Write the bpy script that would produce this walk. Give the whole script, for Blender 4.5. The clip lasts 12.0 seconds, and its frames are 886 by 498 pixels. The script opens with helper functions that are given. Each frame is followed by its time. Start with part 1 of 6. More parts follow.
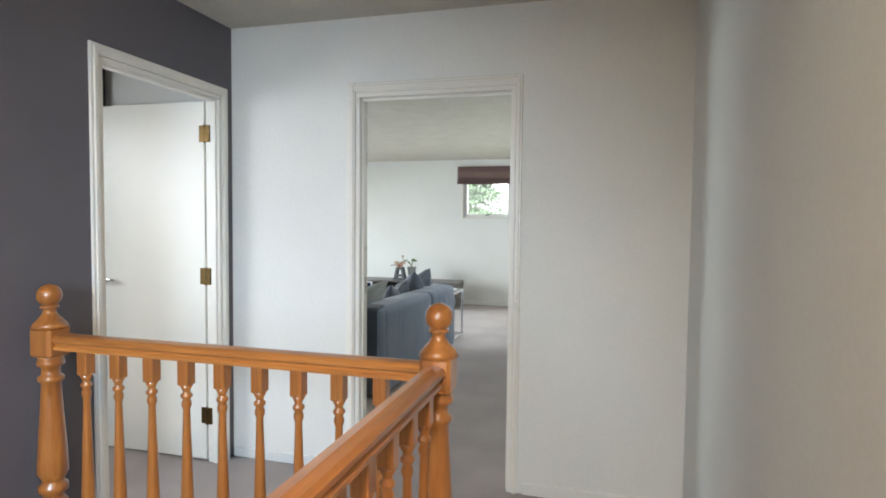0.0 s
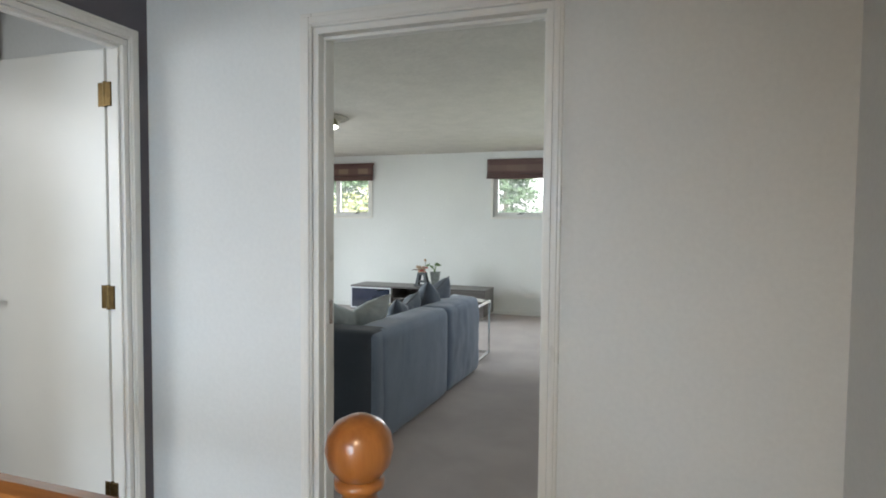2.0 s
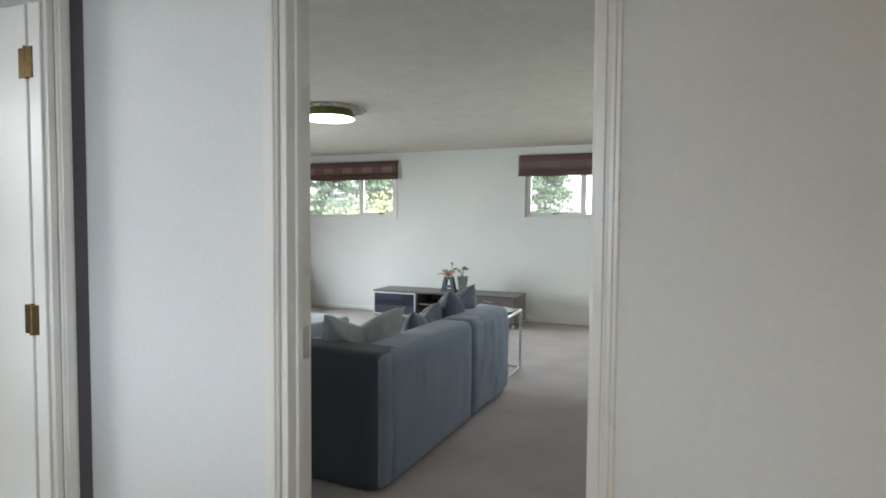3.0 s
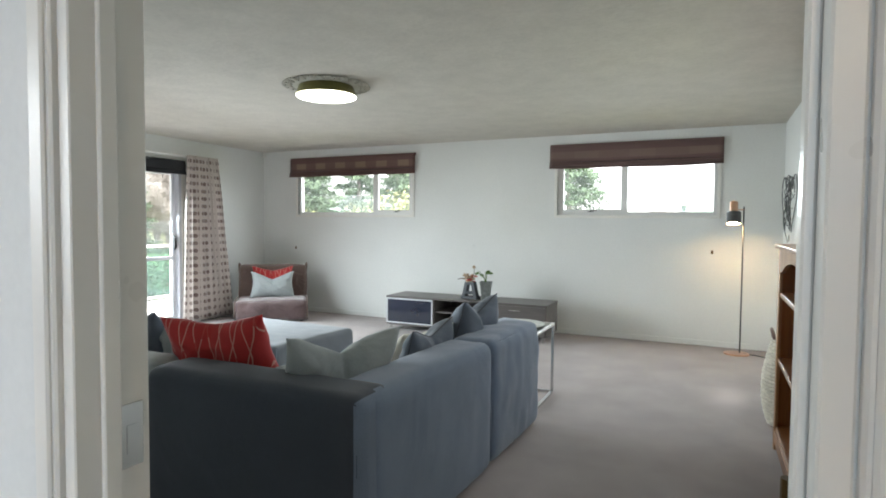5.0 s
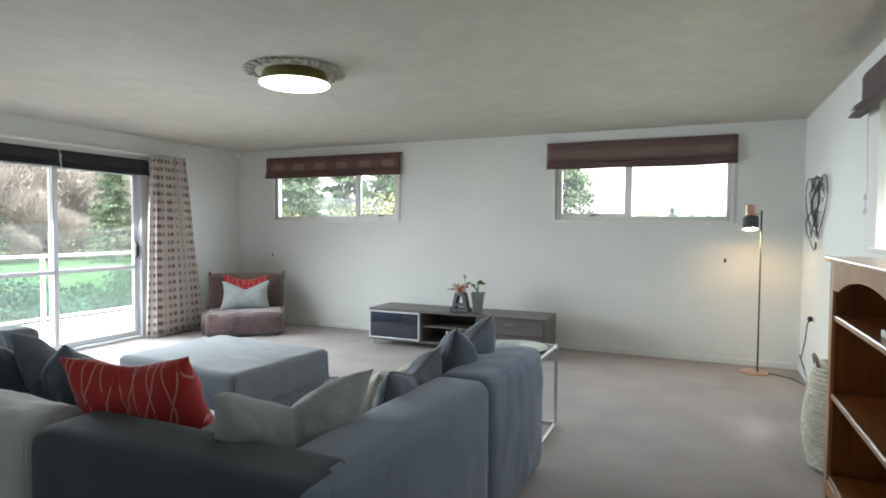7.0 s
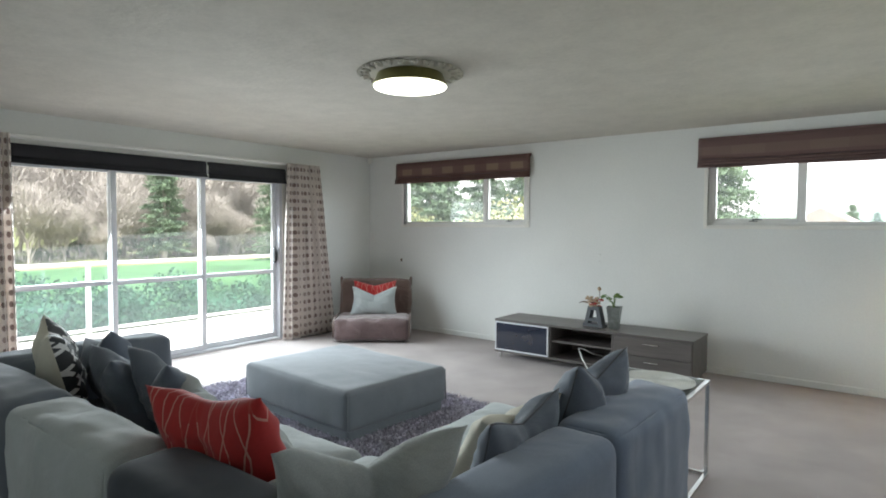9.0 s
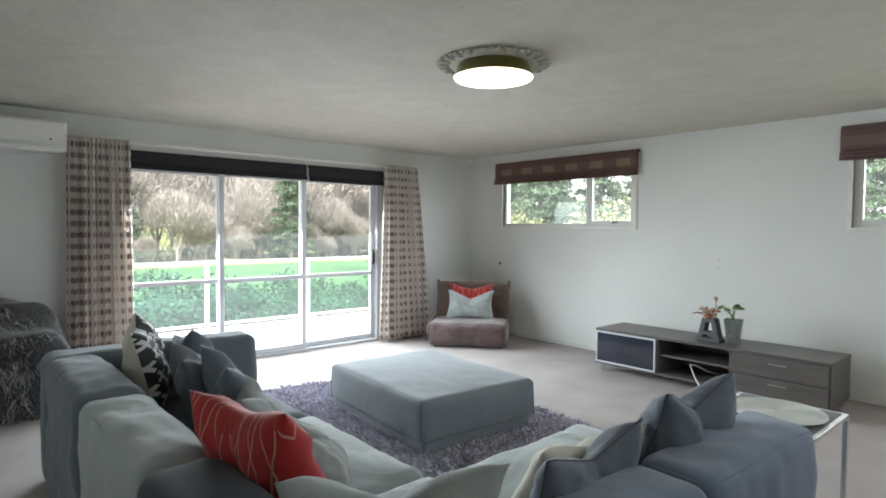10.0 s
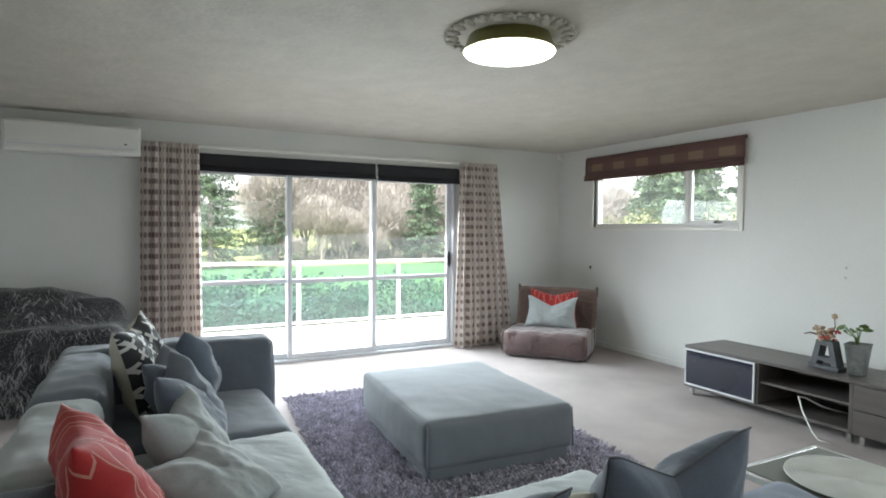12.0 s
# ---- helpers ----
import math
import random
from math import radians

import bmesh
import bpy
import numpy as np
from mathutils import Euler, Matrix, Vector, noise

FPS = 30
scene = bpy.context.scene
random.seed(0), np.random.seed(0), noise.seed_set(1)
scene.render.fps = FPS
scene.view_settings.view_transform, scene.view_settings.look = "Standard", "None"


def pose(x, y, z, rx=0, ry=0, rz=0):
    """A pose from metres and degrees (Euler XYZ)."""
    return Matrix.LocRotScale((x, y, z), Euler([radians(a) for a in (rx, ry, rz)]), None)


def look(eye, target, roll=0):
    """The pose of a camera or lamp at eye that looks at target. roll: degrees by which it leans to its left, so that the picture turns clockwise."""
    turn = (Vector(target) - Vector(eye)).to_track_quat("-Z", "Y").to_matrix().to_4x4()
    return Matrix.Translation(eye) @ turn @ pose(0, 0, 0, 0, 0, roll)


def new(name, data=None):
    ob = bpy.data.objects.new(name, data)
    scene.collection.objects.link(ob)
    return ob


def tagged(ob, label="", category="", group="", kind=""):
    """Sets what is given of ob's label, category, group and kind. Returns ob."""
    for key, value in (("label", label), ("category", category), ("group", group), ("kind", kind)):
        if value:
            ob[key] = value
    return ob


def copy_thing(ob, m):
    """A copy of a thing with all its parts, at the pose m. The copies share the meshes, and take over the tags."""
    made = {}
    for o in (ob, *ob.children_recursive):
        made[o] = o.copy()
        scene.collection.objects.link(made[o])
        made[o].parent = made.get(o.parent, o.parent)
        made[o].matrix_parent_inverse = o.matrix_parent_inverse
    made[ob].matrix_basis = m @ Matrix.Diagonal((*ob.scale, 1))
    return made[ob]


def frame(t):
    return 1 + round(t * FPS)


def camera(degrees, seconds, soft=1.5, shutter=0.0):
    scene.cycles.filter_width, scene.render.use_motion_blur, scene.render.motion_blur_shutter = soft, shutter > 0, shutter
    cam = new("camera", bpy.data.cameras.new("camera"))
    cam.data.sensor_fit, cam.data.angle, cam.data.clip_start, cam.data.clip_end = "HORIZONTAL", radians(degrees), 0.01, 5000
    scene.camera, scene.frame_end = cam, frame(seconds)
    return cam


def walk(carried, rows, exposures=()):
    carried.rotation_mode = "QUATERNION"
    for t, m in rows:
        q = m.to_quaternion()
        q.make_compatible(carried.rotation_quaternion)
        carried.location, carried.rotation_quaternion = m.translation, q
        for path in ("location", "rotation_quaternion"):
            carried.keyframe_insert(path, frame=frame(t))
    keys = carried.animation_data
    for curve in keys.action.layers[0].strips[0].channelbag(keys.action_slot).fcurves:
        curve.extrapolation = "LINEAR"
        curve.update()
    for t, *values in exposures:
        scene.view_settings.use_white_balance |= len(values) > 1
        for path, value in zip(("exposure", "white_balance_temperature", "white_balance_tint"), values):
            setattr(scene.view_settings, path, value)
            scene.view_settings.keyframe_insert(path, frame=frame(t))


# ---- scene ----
cam = camera(75.0, 12.0, soft=1.8)
PATH = [
    (0, (-0.061, 0.446, 1.345), (-0.588, 2.373, 1.252), 0.6),
    (0.5, (-0.093, 0.692, 1.34), (-0.635, 2.615, 1.25), 0.7),
    (1, (-0.1, 0.952, 1.34), (-0.675, 2.866, 1.243), 0.5),
    (1.5, (-0.131, 1.194, 1.323), (-0.743, 3.096, 1.234), 0.5),
    (2, (-0.204, 1.463, 1.336), (-0.852, 3.353, 1.243), 0.5),
    (2.5, (-0.276, 1.722, 1.344), (-0.963, 3.598, 1.253), 0.6),
    (3, (-0.322, 1.993, 1.34), (-1.076, 3.843, 1.248), 0.4),
    (3.2, (-0.338, 2.076, 1.353), (-1.116, 3.916, 1.257), 0.3),
    (4.8, (-0.545, 2.74, 1.301), (-1.391, 4.555, 1.215), 0.4),
    (5, (-0.560, 2.802, 1.297), (-1.406, 4.619, 1.211), 0.5),
    (5.2, (-0.578, 2.866, 1.292), (-1.422, 4.684, 1.208), 0.4),
    (5.5, (-0.594, 2.959, 1.298), (-1.433, 4.777, 1.213), 0.4),
    (6, (-0.663, 3.106, 1.326), (-1.479, 4.931, 1.238), 0.2),
    (6.5, (-0.741, 3.233, 1.318), (-1.535, 5.068, 1.24), 0.4),
    (8.5, (-0.862, 3.618, 1.395), (-1.931, 5.307, 1.315), 0.4),
    (9, (-0.88, 3.718, 1.401), (-2.097, 5.302, 1.321), 0.3),
    (9.5, (-0.889, 3.851, 1.417), (-2.248, 5.316, 1.335), 0.3),
    (10, (-0.901, 4.023, 1.393), (-2.403, 5.342, 1.32), 0.4),
    (10.5, (-0.868, 4.203, 1.409), (-2.473, 5.395, 1.333), 0.3),
    (11, (-0.829, 4.435, 1.397), (-2.51, 5.516, 1.325), 0.3),
    (11.5, (-0.828, 4.631, 1.386), (-2.553, 5.64, 1.317), 0.4),
    (12, (-0.829, 4.836, 1.384), (-2.597, 5.767, 1.314), 0.4),
]
EXPOSURES = [(0.0, 2.82), (1.5, 2.52), (2.5, 2.38), (3.2, 2.35), (5.0, 2.44), (5.5, 2.49), (6.5, 2.31), (9.0, 2.09), (10.5, 2.20), (12.0, 2.19)]
walk(cam, [(t, look(eye, target, roll)) for t, eye, target, roll in PATH], EXPOSURES)

# ---- light levels ----
SKY, SUN, LAMP_GLOW = 0.15, 3.6, 1.4
DAY = (0.83, 0.945, 1.0)
# trees: x, y, scale
BARES = [(-74 - (k * 13 % 9), 19.5 + 3.1 * k, 0.95 + 0.07 * (k * 7 % 5)) for k in range(19)] + [(-69 + (k * 5 % 4), 21 + 2.9 * k, 0.26 + 0.085 * (k * 5 % 7)) for k in range(18)] + [(-93 - (k * 7 % 11), 8 + 4.6 * k, 1.05 + 0.06 * (k * 5 % 6)) for k in range(4, 18)]
CONIFERS = [(-62, 11.1, 0.95, 0), (-76, 19.0, 0.85, 1), (-80, 33, 0.8, 0), (-78, 40, 0.95, 1), (-84, 52, 1.1, 0), (-90, 66, 1.2, 0), (-92, 84, 1.2, 1), (-62, 84, 1.2, 0), (-46, 72, 1.2, 1), (-34, 62, 1.1, 0), (-38, 50, 1.0, 1), (-28, 58, 1.1, 1), (-50, 60, 1.1, 0), (-11.6, 52, 1.0, 2), (-65.4, 36.2, 0.8, 1), (-59.5, 46.5, 0.75, 0), (-72, 19.6, 0.7, 2), (-5.4, 118, 0.51, 2), (-2.2, 121, 0.43, 2), (0.8, 124, 0.40, 0), (-60, 70, 1.2, 1)]

# ---- world, sun and window light ----
world = bpy.data.worlds.new("overcast_sky")
scene.world = world
world.use_nodes = True
wt = world.node_tree
sky = wt.nodes.new("ShaderNodeTexSky")
sky.sky_type, sky.sun_disc = "NISHITA", False
sky.sun_elevation, sky.sun_rotation = radians(63), radians(160)
sky.dust_density, sky.air_density, sky.ozone_density = 1.5, 1.0, 1.0
grey = wt.nodes.new("ShaderNodeHueSaturation")
grey.inputs["Saturation"].default_value = 0.18
wt.links.new(sky.outputs[0], grey.inputs["Color"])
wt.links.new(grey.outputs[0], wt.nodes["Background"].inputs["Color"])
wt.nodes["Background"].inputs["Strength"].default_value = SKY

sun_data = bpy.data.lights.new("sun", "SUN")
sun_data.energy, sun_data.angle, sun_data.color = SUN, radians(25), (1.0, 0.97, 0.92)
sun = new("sun", sun_data)
sun.matrix_world = look((0, 0, 30), (-5, 14, 0))


def window_light(name, at, to, w, h, watts, colour, spread=125):
    """The sky's light in a window's opening."""
    d = bpy.data.lights.new(name, "AREA")
    d.spread = radians(spread)
    d.shape, d.size, d.size_y, d.energy, d.color = "RECTANGLE", w, h, watts, colour
    ob = new(name, d)
    ob.matrix_world = look(at, to)
    return ob


# ---- materials ----
def _noise(nt, scale, detail=3.0, coord=None, rough=0.55):
    n = nt.nodes.new("ShaderNodeTexNoise")
    n.inputs["Scale"].default_value, n.inputs["Detail"].default_value, n.inputs["Roughness"].default_value = scale, detail, rough
    if coord is not None:
        nt.links.new(coord, n.inputs["Vector"])
    return n


def mat(name, col, rough=0.6, metal=0.0, var=0.08, vscale=2.5, fine=0.0, fscale=150.0, bump=0.0, bscale=200.0, bdist=0.002,
        sheen=0.0, rvar=0.0, stretch=None, tint=None, spec=0.5, coat=0.0, crease=0.0, cscale=7.0):
    """A painted, woven or moulded surface: broad and fine variation of its colour, varied gloss and fine relief."""
    m = bpy.data.materials.new(name)
    m.use_nodes = True
    nt = m.node_tree
    b = nt.nodes["Principled BSDF"]
    b.inputs["Roughness"].default_value, b.inputs["Metallic"].default_value = rough, metal
    b.inputs["Specular IOR Level"].default_value = spec
    b.inputs["Coat Weight"].default_value = coat
    if sheen:
        b.inputs["Sheen Weight"].default_value, b.inputs["Sheen Roughness"].default_value = sheen, 0.5
    tc = nt.nodes.new("ShaderNodeTexCoord")
    mp = nt.nodes.new("ShaderNodeMapping")
    nt.links.new(tc.outputs["Object"], mp.inputs["Vector"])
    if stretch:
        mp.inputs["Scale"].default_value = stretch
    co = mp.outputs[0]
    base = nt.nodes.new("ShaderNodeMix")
    base.data_type = "RGBA"
    lo = [max(0.0, c * (1 - var)) for c in col]
    hi = [min(1.0, c * (1 + var)) for c in (tint or col)]
    base.inputs[6].default_value, base.inputs[7].default_value = (*lo, 1), (*hi, 1)
    n1 = _noise(nt, vscale, 4.0, co)
    rp = nt.nodes.new("ShaderNodeMapRange")
    rp.inputs[1].default_value, rp.inputs[2].default_value = 0.3, 0.7
    nt.links.new(n1.outputs[0], rp.inputs[0])
    nt.links.new(rp.outputs[0], base.inputs[0])
    out = base.outputs[2]
    if fine:
        n2 = _noise(nt, fscale, 2.0, co)
        mr = nt.nodes.new("ShaderNodeMapRange")
        mr.inputs[1].default_value, mr.inputs[2].default_value = 0.3, 0.7
        mr.inputs[3].default_value, mr.inputs[4].default_value = 1 - fine, 1 + fine
        nt.links.new(n2.outputs[0], mr.inputs[0])
        mu = nt.nodes.new("ShaderNodeVectorMath")
        mu.operation = "MULTIPLY"
        nt.links.new(out, mu.inputs[0])
        nt.links.new(mr.outputs[0], mu.inputs[1])
        out = mu.outputs[0]
    nt.links.new(out, b.inputs["Base Color"])
    if rvar:
        r2 = nt.nodes.new("ShaderNodeMapRange")
        r2.inputs[1].default_value, r2.inputs[2].default_value = 0.3, 0.7
        r2.inputs[3].default_value, r2.inputs[4].default_value = max(0.02, rough - rvar), min(1.0, rough + rvar)
        nt.links.new(n1.outputs[0], r2.inputs[0])
        nt.links.new(r2.outputs[0], b.inputs["Roughness"])
    if bump:
        nb = _noise(nt, bscale, 3.0, co)
        bp = nt.nodes.new("ShaderNodeBump")
        bp.inputs["Strength"].default_value, bp.inputs["Distance"].default_value = bump, bdist
        nt.links.new(nb.outputs[0], bp.inputs["Height"])
        nt.links.new(bp.outputs[0], b.inputs["Normal"])
        if crease:
            nc = _noise(nt, cscale, 3.0, co, 0.45)
            nc.inputs["Distortion"].default_value = 1.1
            bc_ = nt.nodes.new("ShaderNodeBump")
            bc_.inputs["Strength"].default_value, bc_.inputs["Distance"].default_value = 0.7, crease
            nt.links.new(nc.outputs[0], bc_.inputs["Height"])
            nt.links.new(bc_.outputs[0], bp.inputs["Normal"])
    return m


def glow(name, col, strength):
    m = bpy.data.materials.new(name)
    m.use_nodes = True
    b = m.node_tree.nodes["Principled BSDF"]
    b.inputs["Base Color"].default_value = (*col, 1)
    b.inputs["Emission Color"].default_value, b.inputs["Emission Strength"].default_value = (*col, 1), strength
    return m


def glass(name, col=(1, 1, 1), rough=0.0, haze=0.0, haze_col=(1, 1, 1)):
    """Clear or tinted pane: glass with a share of see-through tint; a milky share paints in outdoor haze."""
    m = bpy.data.materials.new(name)
    m.use_nodes = True
    nt = m.node_tree
    nt.nodes.remove(nt.nodes["Principled BSDF"])
    tr = nt.nodes.new("ShaderNodeBsdfTransparent")
    tr.inputs[0].default_value = (*col, 1)
    gl = nt.nodes.new("ShaderNodeBsdfGlossy")
    gl.inputs["Roughness"].default_value = rough
    fr = nt.nodes.new("ShaderNodeFresnel")
    fr.inputs[0].default_value = 1.35
    mx = nt.nodes.new("ShaderNodeMixShader")
    nt.links.new(fr.outputs[0], mx.inputs[0])
    nt.links.new(tr.outputs[0], mx.inputs[1])
    nt.links.new(gl.outputs[0], mx.inputs[2])
    # pale translucent share: a painted veil for the hazy view, no coating
    df = nt.nodes.new("ShaderNodeBsdfTranslucent")
    df.inputs[0].default_value = (*haze_col, 1)
    haze_mix = nt.nodes.new("ShaderNodeMixShader")
    haze_mix.inputs[0].default_value = haze
    nt.links.new(mx.outputs[0], haze_mix.inputs[1])
    nt.links.new(df.outputs[0], haze_mix.inputs[2])
    nt.links.new(haze_mix.outputs[0], nt.nodes["Material Output"].inputs[0])
    return m


def wood(name, dark, light, scale=9.0, rough=0.35, axis=2, coat=0.3):
    """Varnished wood with long grain along one axis."""
    m = bpy.data.materials.new(name)
    m.use_nodes = True
    nt = m.node_tree
    b = nt.nodes["Principled BSDF"]
    tc, mp = nt.nodes.new("ShaderNodeTexCoord"), nt.nodes.new("ShaderNodeMapping")
    nt.links.new(tc.outputs["Object"], mp.inputs["Vector"])
    sc = [1.0, 1.0, 1.0]
    sc[axis] = 0.07
    mp.inputs["Scale"].default_value = sc
    n1, n2 = _noise(nt, scale, 5.0, mp.outputs[0], 0.6), _noise(nt, scale * 9, 3.0, mp.outputs[0])
    add = nt.nodes.new("ShaderNodeMath")
    add.operation = "MULTIPLY_ADD"
    add.inputs[1].default_value, add.inputs[2].default_value = 0.35, 0.0
    nt.links.new(n2.outputs[0], add.inputs[0])
    nt.links.new(n1.outputs[0], add.inputs[2])
    rp = nt.nodes.new("ShaderNodeValToRGB")
    rp.color_ramp.elements[0].position, rp.color_ramp.elements[1].position = 0.45, 0.85
    rp.color_ramp.elements[0].color, rp.color_ramp.elements[1].color = (*dark, 1), (*light, 1)
    nt.links.new(add.outputs[0], rp.inputs[0])
    nt.links.new(rp.outputs[0], b.inputs["Base Color"])
    b.inputs["Roughness"].default_value, b.inputs["Coat Weight"].default_value, b.inputs["Coat Roughness"].default_value = rough, coat, 0.15
    bp = nt.nodes.new("ShaderNodeBump")
    bp.inputs["Strength"].default_value, bp.inputs["Distance"].default_value = 0.15, 0.001
    nt.links.new(add.outputs[0], bp.inputs["Height"])
    nt.links.new(bp.outputs[0], b.inputs["Normal"])
    return m


def pattern(name, base_col, mark_col, func, rough=0.8, thin=0.0):
    """Cloth with a printed pattern on its own sheet (UV in metres). func builds the mask and returns its socket."""
    m = bpy.data.materials.new(name)
    m.use_nodes = True
    nt = m.node_tree
    b = nt.nodes["Principled BSDF"]
    b.inputs["Roughness"].default_value, b.inputs["Sheen Weight"].default_value = rough, 0.1
    uv = nt.nodes.new("ShaderNodeUVMap")
    uv.uv_map = "cloth"
    sp = nt.nodes.new("ShaderNodeSeparateXYZ")
    nt.links.new(uv.outputs[0], sp.inputs[0])

    def math(op, a, c=0.0, d=0.0):
        n = nt.nodes.new("ShaderNodeMath")
        n.operation = op
        for i, v in enumerate((a, c, d)):
            if isinstance(v, (int, float)):
                n.inputs[i].default_value = v
            else:
                nt.links.new(v, n.inputs[i])
        return n.outputs[0]

    mask = func(math, sp.outputs[0], sp.outputs[1], nt, uv.outputs[0])
    mx = nt.nodes.new("ShaderNodeMix")
    mx.data_type = "RGBA"
    mx.inputs[6].default_value, mx.inputs[7].default_value = (*base_col, 1), (*mark_col, 1)
    nt.links.new(mask, mx.inputs[0])
    n2 = _noise(nt, 90.0, 2.0, uv.outputs[0])
    mr = nt.nodes.new("ShaderNodeMapRange")
    mr.inputs[3].default_value, mr.inputs[4].default_value = 0.85, 1.15
    nt.links.new(n2.outputs[0], mr.inputs[0])
    mu = nt.nodes.new("ShaderNodeVectorMath")
    mu.operation = "MULTIPLY"
    nt.links.new(mx.outputs[2], mu.inputs[0])
    nt.links.new(mr.outputs[0], mu.inputs[1])
    nt.links.new(mu.outputs[0], b.inputs["Base Color"])
    nb = _noise(nt, 300.0, 2.0, uv.outputs[0])
    bp = nt.nodes.new("ShaderNodeBump")
    bp.inputs["Strength"].default_value, bp.inputs["Distance"].default_value = 0.25, 0.001
    nt.links.new(nb.outputs[0], bp.inputs["Height"])
    nt.links.new(bp.outputs[0], b.inputs["Normal"])
    if thin:
        tl, mix = nt.nodes.new("ShaderNodeBsdfTranslucent"), nt.nodes.new("ShaderNodeMixShader")
        nt.links.new(mu.outputs[0], tl.inputs[0])
        mix.inputs[0].default_value = thin
        nt.links.new(b.outputs[0], mix.inputs[1])
        nt.links.new(tl.outputs[0], mix.inputs[2])
        nt.links.new(mix.outputs[0], nt.nodes["Material Output"].inputs[0])
    return m


def dots(math, u, v, nt, uv):
    """Columns of leaf-shaped spots, alternately dark and pale."""
    fu = math("FRACT", math("DIVIDE", u, 0.056))
    col = math("FLOOR", math("DIVIDE", u, 0.056))
    fv = math("FRACT", math("DIVIDE", v, 0.096))
    du, dv = math("ABSOLUTE", math("SUBTRACT", fu, 0.5)), math("ABSOLUTE", math("SUBTRACT", fv, 0.5))
    r = math("ADD", math("MULTIPLY", math("MULTIPLY", du, du), 1.0 / 0.10), math("MULTIPLY", math("MULTIPLY", dv, dv), 1.0 / 0.07))
    spot = math("LESS_THAN", r, 1.0)
    tone = math("MULTIPLY_ADD", math("FRACT", math("MULTIPLY", math("ADD", col, math("FLOOR", math("DIVIDE", v, 0.096))), 0.5)), 0.3, 0.62)
    return math("MULTIPLY", spot, tone)


def waves(math, u, v, nt, uv):
    """Thin wavy lines crossing one another."""
    n = _noise(nt, 7.0, 2.0, uv)
    a = math("SINE", math("ADD", math("MULTIPLY", u, 95.0), math("MULTIPLY", math("SINE", math("MULTIPLY", v, 16.0)), 2.2)))
    b = math("SINE", math("ADD", math("MULTIPLY", u, 72.0), math("MULTIPLY", math("SINE", math("MULTIPLY_ADD", v, 13.0, 2.0)), -2.6)))
    la, lb = math("GREATER_THAN", a, 0.972), math("GREATER_THAN", b, 0.98)
    return math("MULTIPLY", math("MAXIMUM", la, lb), math("MULTIPLY_ADD", math("GREATER_THAN", n.outputs[0], 0.42), 0.55, 0.1))


def crosses(math, u, v, nt, uv):
    """Blocky crosses on a turned grid."""
    s = 0.085
    p = math("FRACT", math("DIVIDE", math("ADD", math("MULTIPLY", u, 0.8), math("MULTIPLY", v, 0.6)), s))
    q = math("FRACT", math("DIVIDE", math("SUBTRACT", math("MULTIPLY", v, 0.8), math("MULTIPLY", u, 0.6)), s))
    dp, dq = math("ABSOLUTE", math("SUBTRACT", p, 0.5)), math("ABSOLUTE", math("SUBTRACT", q, 0.5))
    bar1 = math("MULTIPLY", math("LESS_THAN", dp, 0.10), math("LESS_THAN", dq, 0.42))
    bar2 = math("MULTIPLY", math("LESS_THAN", dq, 0.10), math("LESS_THAN", dp, 0.42))
    return math("MAXIMUM", bar1, bar2)


def checks(math, u, v, nt, uv):
    """Woven plaid: paler blocks and bands."""
    a = math("GREATER_THAN", math("FRACT", math("DIVIDE", u, 0.34)), 0.5)
    b = math("MULTIPLY", math("LESS_THAN", v, -0.085), math("GREATER_THAN", v, -0.165))
    return math("MULTIPLY_ADD", math("MULTIPLY", a, b), 0.34, math("MULTIPLY_ADD", b, 0.10, math("MULTIPLY", a, 0.03)))


def bands(math, u, v, nt, uv):
    """A paler woven band low on the cloth."""
    b = math("MULTIPLY", math("LESS_THAN", v, -0.085), math("GREATER_THAN", v, -0.165))
    a = math("GREATER_THAN", math("FRACT", math("DIVIDE", u, 0.62)), 0.55)
    return math("MULTIPLY_ADD", math("MULTIPLY", a, b), 0.12, math("MULTIPLY", b, 0.25))


